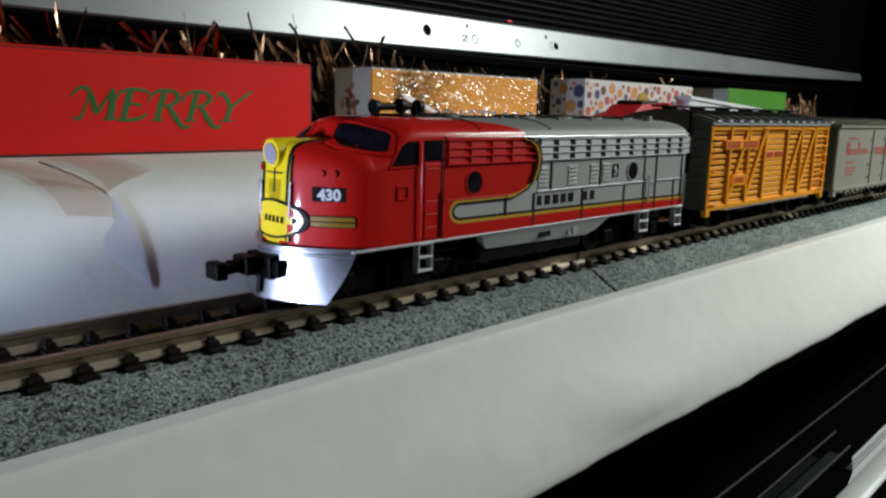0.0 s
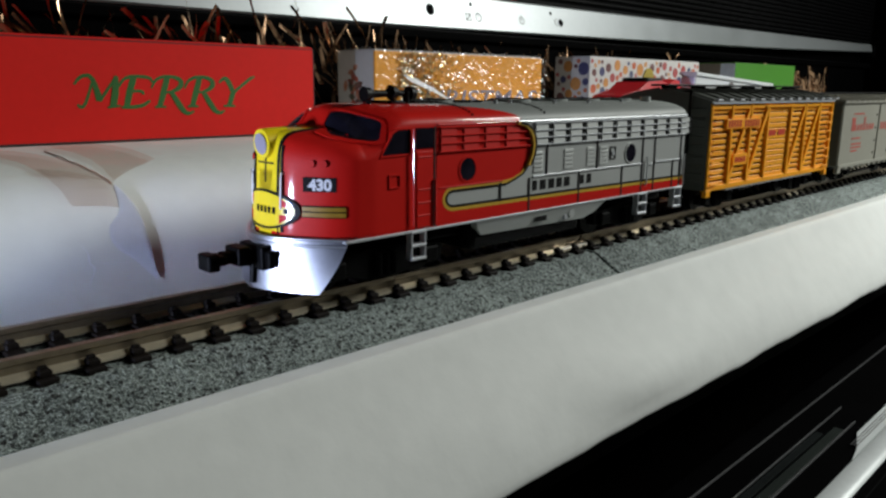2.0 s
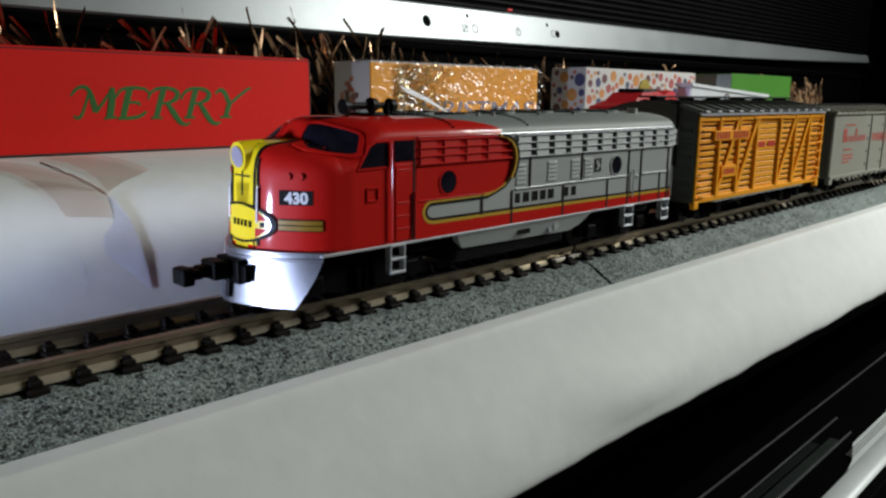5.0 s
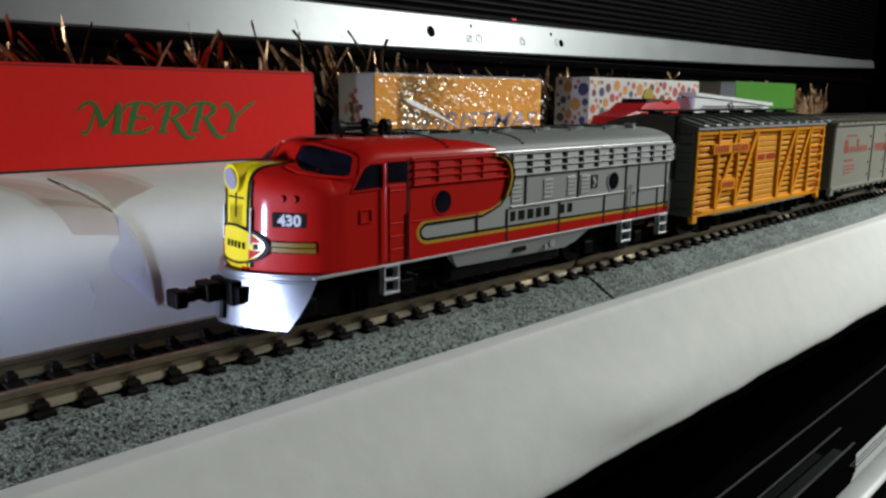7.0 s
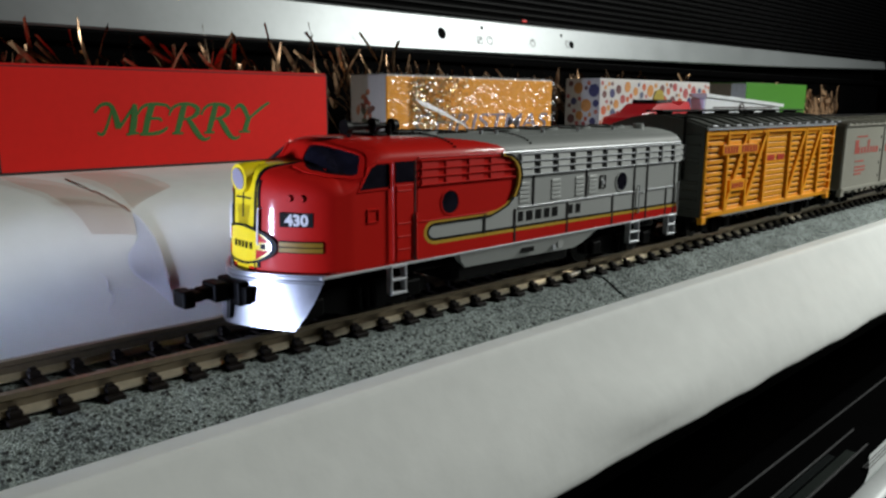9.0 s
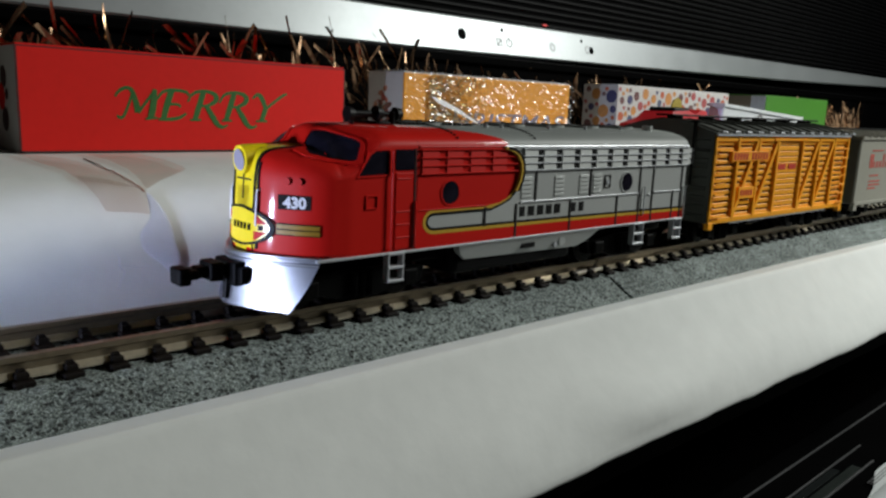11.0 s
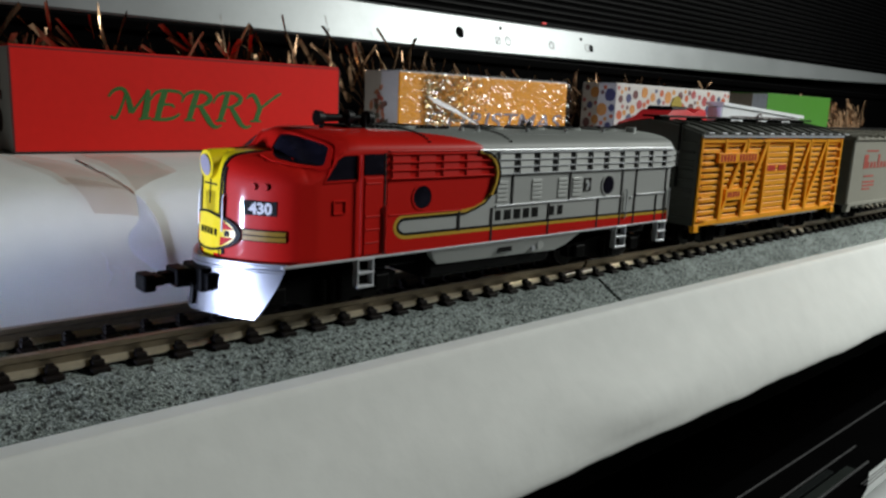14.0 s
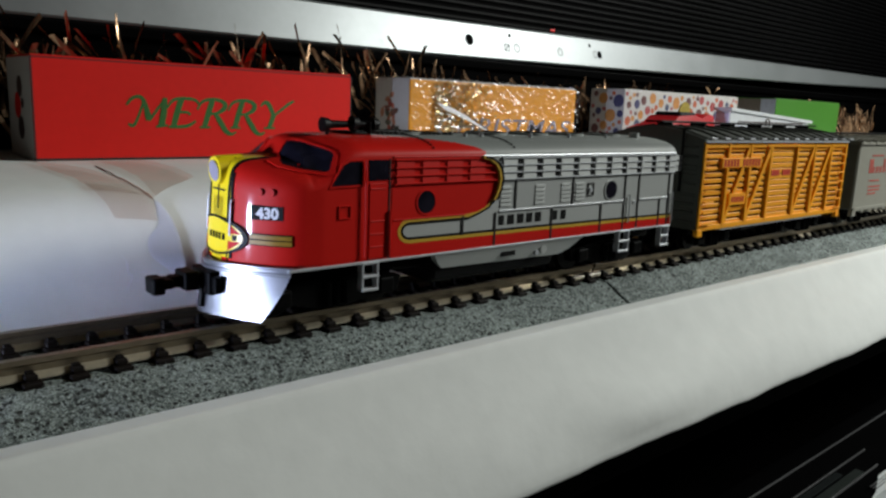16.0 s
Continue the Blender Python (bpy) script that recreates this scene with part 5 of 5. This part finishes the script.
for s in (-1, 1):
    Y = 10.2

    def yb(a, b):
        return min(s * a, s * b), max(s * a, s * b)
    plank = {}
    for z_i in range(14):
        z = 5.5 + 1.17 * z_i
        for a, b in ((0.4, 25.6), (26.2, 37.6), (38.2, L - 0.4)):
            hgt = 0.76 if not (a > 26 and a < 30) else 1.0
            key = (round(b - a, 1), hgt)
            if key not in plank:
                plank[key] = mesh_of(box(0, b - a, *yb(9.4, 9.95), 0, hgt, 0.08, seg=1), ORANGE, "plank")
            part("plank", None, None, stock, at=(a, 0, z), me=plank[key])
    part("top_rail", box(0, L, *yb(9.4, Y + 0.15), 20.3, 21.45, 0.1), ORANGE, stock)
    part("side_sill", box(0, L, *yb(9.4, Y + 0.2), 4.7, 5.7, 0.1), ORANGE, stock)
    for px in (0.0, 8.6, 17.2, 25.7, 37.6, 46.2, 54.8, L - 0.9):
        part("side_post", box(px, px + 0.9, *yb(9.4, Y + 0.3), 5.2, 21.2, 0.1, seg=1), ORANGE, stock)
    for a, b in (((9.3, 5.6), (17.2, 20.6)), ((17.8, 5.6), (26.0, 20.6)), ((46.4, 20.6), (38.4, 5.6)), ((54.9, 20.6), (47.0, 5.6))):
        part("brace", ribbon([a, b], 0.95, *yb(9.5, Y + 0.2)), ORANGE, stock)
    part("sill_channel", box(9, L - 9, *yb(8.6, Y), 4.3, 4.75, 0.05), BRIGHT, stock)
    for px in (0.1, L - 1.9):
        part("ladder_post", box(px, px + 1.7, *yb(9.6, Y + 0.35), 3.6, 5.0, 0.1), ORANGE, stock)
    for k in range(7):
        for px in (0.9, L - 4.4):
            part("ladder_rung", rod((px, s * (Y + 0.6), 6.0 + 2.1 * k), (px + 3.4, s * (Y + 0.6), 6.0 + 2.1 * k), 0.18, 6), ORANGE, stock)
    # lettering boards with plain red bars
    plate = part("name_board", box(6.6, 22.0, *yb(9.6, Y + 0.36), 16.5, 18.4, 0.05), ORANGE, stock)
    for k in range(12):
        if k != 5:
            part("name_bar", box(7.2 + 1.2 * k, 8.0 + 1.2 * k, *yb(Y, Y + 0.4), 16.75, 18.15), RED_INK, plate)
    plate = part("name_board", box(10.6, 16.8, *yb(9.6, Y + 0.36), 9.1, 11.4, 0.05), ORANGE, stock)
    for k in range(5):
        part("name_bar", box(11.3 + k, 12.0 + k, *yb(Y, Y + 0.4), 9.7, 10.8), RED_INK, plate)
    for a in (27.6, 32.6):
        part("name_bar", box(a, a + 3.6, *yb(9.9, 10.05), 14.4, 15.6), RED_INK, stock)
    part("door_track", box(24, 40, *yb(Y, Y + 0.35), 20.5, 20.9), ORANGE, stock)
part("underframe", box(2, L - 2, -7.5, 7.5, 3.6, 5.2, 0.2), BLACK, stock)
part("brake_cylinder", rod((26, -4.5, 3.2), (32, -4.5, 3.2), 1.2, 14), BLACK, stock)
CAR_WHEEL = wheelset_mesh(2.4)
truck(stock, 11.0, 9.6, 2.4, CAR_WHEEL, 1.2)
truck(stock, L - 11.0, 9.6, 2.4, CAR_WHEEL, 1.2)
coupler(stock, -0.4, -1, 4.7)
coupler(stock, L + 0.4, 1, 4.7)

# ---- pale covered car ----
PRINT_RED = mat("faded_red_print", (0.4, 0.07, 0.05), 0.6, vary=0.3, grain=900)
RIVET = mesh_of(box(-0.2, 0.2, -0.15, 0.15, -0.35, 0.35, 0.08, seg=1), BLACK_PAINT, "rivet")
pale = thing("box_car", 173.6, 0, 0, "pale grey box car with red printing", "freight car")
PL = 66.0
part("body", box(0, PL, -10.2, 10.2, 4.6, 20.9, 0.25), CREAM, pale, "pale grey car body")
part("end_wall", box(-0.35, 0, -9.9, 9.9, 4.8, 20.8, 0.1), mat("olive_end", (0.13, 0.13, 0.1), 0.6), pale, "darker car end")
part("roof", prism([(-10.6, 20.8), (-10.5, 21.3), (-6, 22.2), (0, 22.8), (6, 22.2), (10.5, 21.3), (10.6, 20.8)], "x", -0.4, PL + 0.4), mat("tan_roof", (0.2, 0.19, 0.15), 0.6, vary=0.1), pale, "tan ribbed roof")
for k in range(16):
    px = 0.8 + (PL - 1.6) * k / 15
    part("roof_rib", prism([(-10.7, 20.9), (-10.6, 21.7), (-1.5, 23.0), (-1.5, 22.6), (-10.2, 21.2)], "x", px - 0.4, px + 0.4), CREAM, pale)
part("running_board", box(-1.2, PL + 1.2, -1.8, 1.8, 23.0, 23.4, 0.1), BLACK, pale)
for s in (-1, 1):
    y0, y1 = sorted((s * 10.15, s * 10.27))
    for k in range(8):
        px = 7.2 + 2.3 * k
        part("name_bar", box(px, px + (2.6 if k == 0 else 1.4), y0, y1, 13.6, 15.2 + (1.9 if k in (0, 4) else 0)), PRINT_RED, pale)
    for k in range(6):
        part("name_bar", box(31 + 2.2 * k, 32.4 + 2.2 * k, y0, y1, 13.4 - 0.1 * k, 15.4), PRINT_RED, pale)
    for k in range(3):
        for z in (7.0, 10.5, 14.0, 17.5):
            part("rivet", None, None, pale, at=(26.8 + 12.4 * k, s * 10.2, z), me=RIVET)
    for k, (z, n) in enumerate(((17.8, 6), (11.4, 5), (9.9, 6), (9.0, 6), (8.1, 4))):
        part("small_print", box(8.2, 8.2 + 1.3 * n, y0, y1, z, z + 0.4), PRINT_RED, pale)
    for px in (28.6, 41, 54):
        part("panel_rib", box(px, px + 0.5, min(s * 10.1, s * 10.5), max(s * 10.1, s * 10.5), 5, 20.6, 0.1), CREAM, pale)
    part("side_sill", box(0.5, PL - 0.5, min(s * 9.4, s * 10.4), max(s * 9.4, s * 10.4), 4.2, 5.1, 0.1), CREAM, pale)
    for k in range(12):
        part("sill_tab", box(6 + 4.6 * k, 7.6 + 4.6 * k, min(s * 9.2, s * 10.2), max(s * 9.2, s * 10.2), 3.6, 4.3), CREAM, pale)
    part("corner_step", box(0.2, 2.4, min(s * 9.2, s * 10.3), max(s * 9.2, s * 10.3), 2.9, 4.4, 0.1), CREAM, pale)
part("underframe", box(2, PL - 2, -7.5, 7.5, 3.2, 4.8, 0.2), BLACK, pale)
truck(pale, 11.0, 9.6, 2.4, CAR_WHEEL, 1.2)
truck(pale, PL - 11.0, 9.6, 2.4, CAR_WHEEL, 1.2)
coupler(pale, -0.4, -1, 4.7)

# ---- toys on the ledge behind the train ----
toy = thing("toy_car", 165, 46, 13.2, "glossy red toy car with a black seat", "toy car")
tb = loft([[(x, y * w, z * h + 2.0) for y, z in ((-1, 0), (-1, 0.6), (-0.8, 0.97), (0.8, 0.97), (1, 0.6), (1, 0))] for x, w, h in ((-15, 5, 5), (-14, 6, 7), (-6, 6.5, 8.6), (-2, 6.5, 11.0), (6, 6.5, 11.4), (10, 6.5, 10.4), (14, 6.4, 11.9), (17, 6, 11.4), (18, 5, 8.0))])
part("body", tb, TOY_RED, toy, "glossy red body", smooth=45)
part("seat", box(-1, 8, -4.5, 4.5, 11.6, 13.9, 0.8), BLACK, toy, "black seat")
for wx in (-11, 14):
    for s in (-1, 1):
        part("wheel", rod((wx, s * 5.0, 3.2), (wx, s * 6.6, 3.2), 3.2, 20), BLACK, toy)
carton = thing("white_carton", 192, 41, 13.3, "white card carton with a sloping lid", "carton")
part("body", prism([(0, 0), (56, 0), (56, 12.2), (0, 15.4)], "y", 0, 5), WHITE_PLASTIC, carton, "white card body")
part("lid", prism([(-0.6, 14.9), (-0.6, 15.9), (58, 12.7), (58, 11.7)], "y", -0.6, 5.6), WHITE_PLASTIC, carton, "white lid with a raised rim")
part("side_label", box(-0.7, -0.1, 0.2, 4.8, 2, 14.2, 0.1), mat("pale_lilac", (0.6, 0.6, 0.78), 0.5), carton, "pale lilac end label")
part("lid_tray", box(4, 50, -0.75, -0.62, 11.3, 11.7), EDGE_DARK, carton, "dark line under the lid rim")
part("ring_print", ribbon(arc(24, 11.2, 1.5, 1.5, 0, 360, 16)[:-1], 0.4, -0.75, -0.5, None, True), EDGE_DARK, carton)


def motions():
    rows = [(t, s) for t, s in TRAIN]
    for car in (loco, stock, pale):
        base = car.location.copy()
        walk(car, [(t, Matrix.Translation(base - Vector((s * U, 0, 0)))) for t, s in rows])
    for w, x, r in WHEELS:
        walk(w, [(t, Matrix.Translation(Vector((x, 0, r)) * U) @ pose(0, 0, 0, 0, -math.degrees(s / r), 0)) for t, s in rows])


motions()
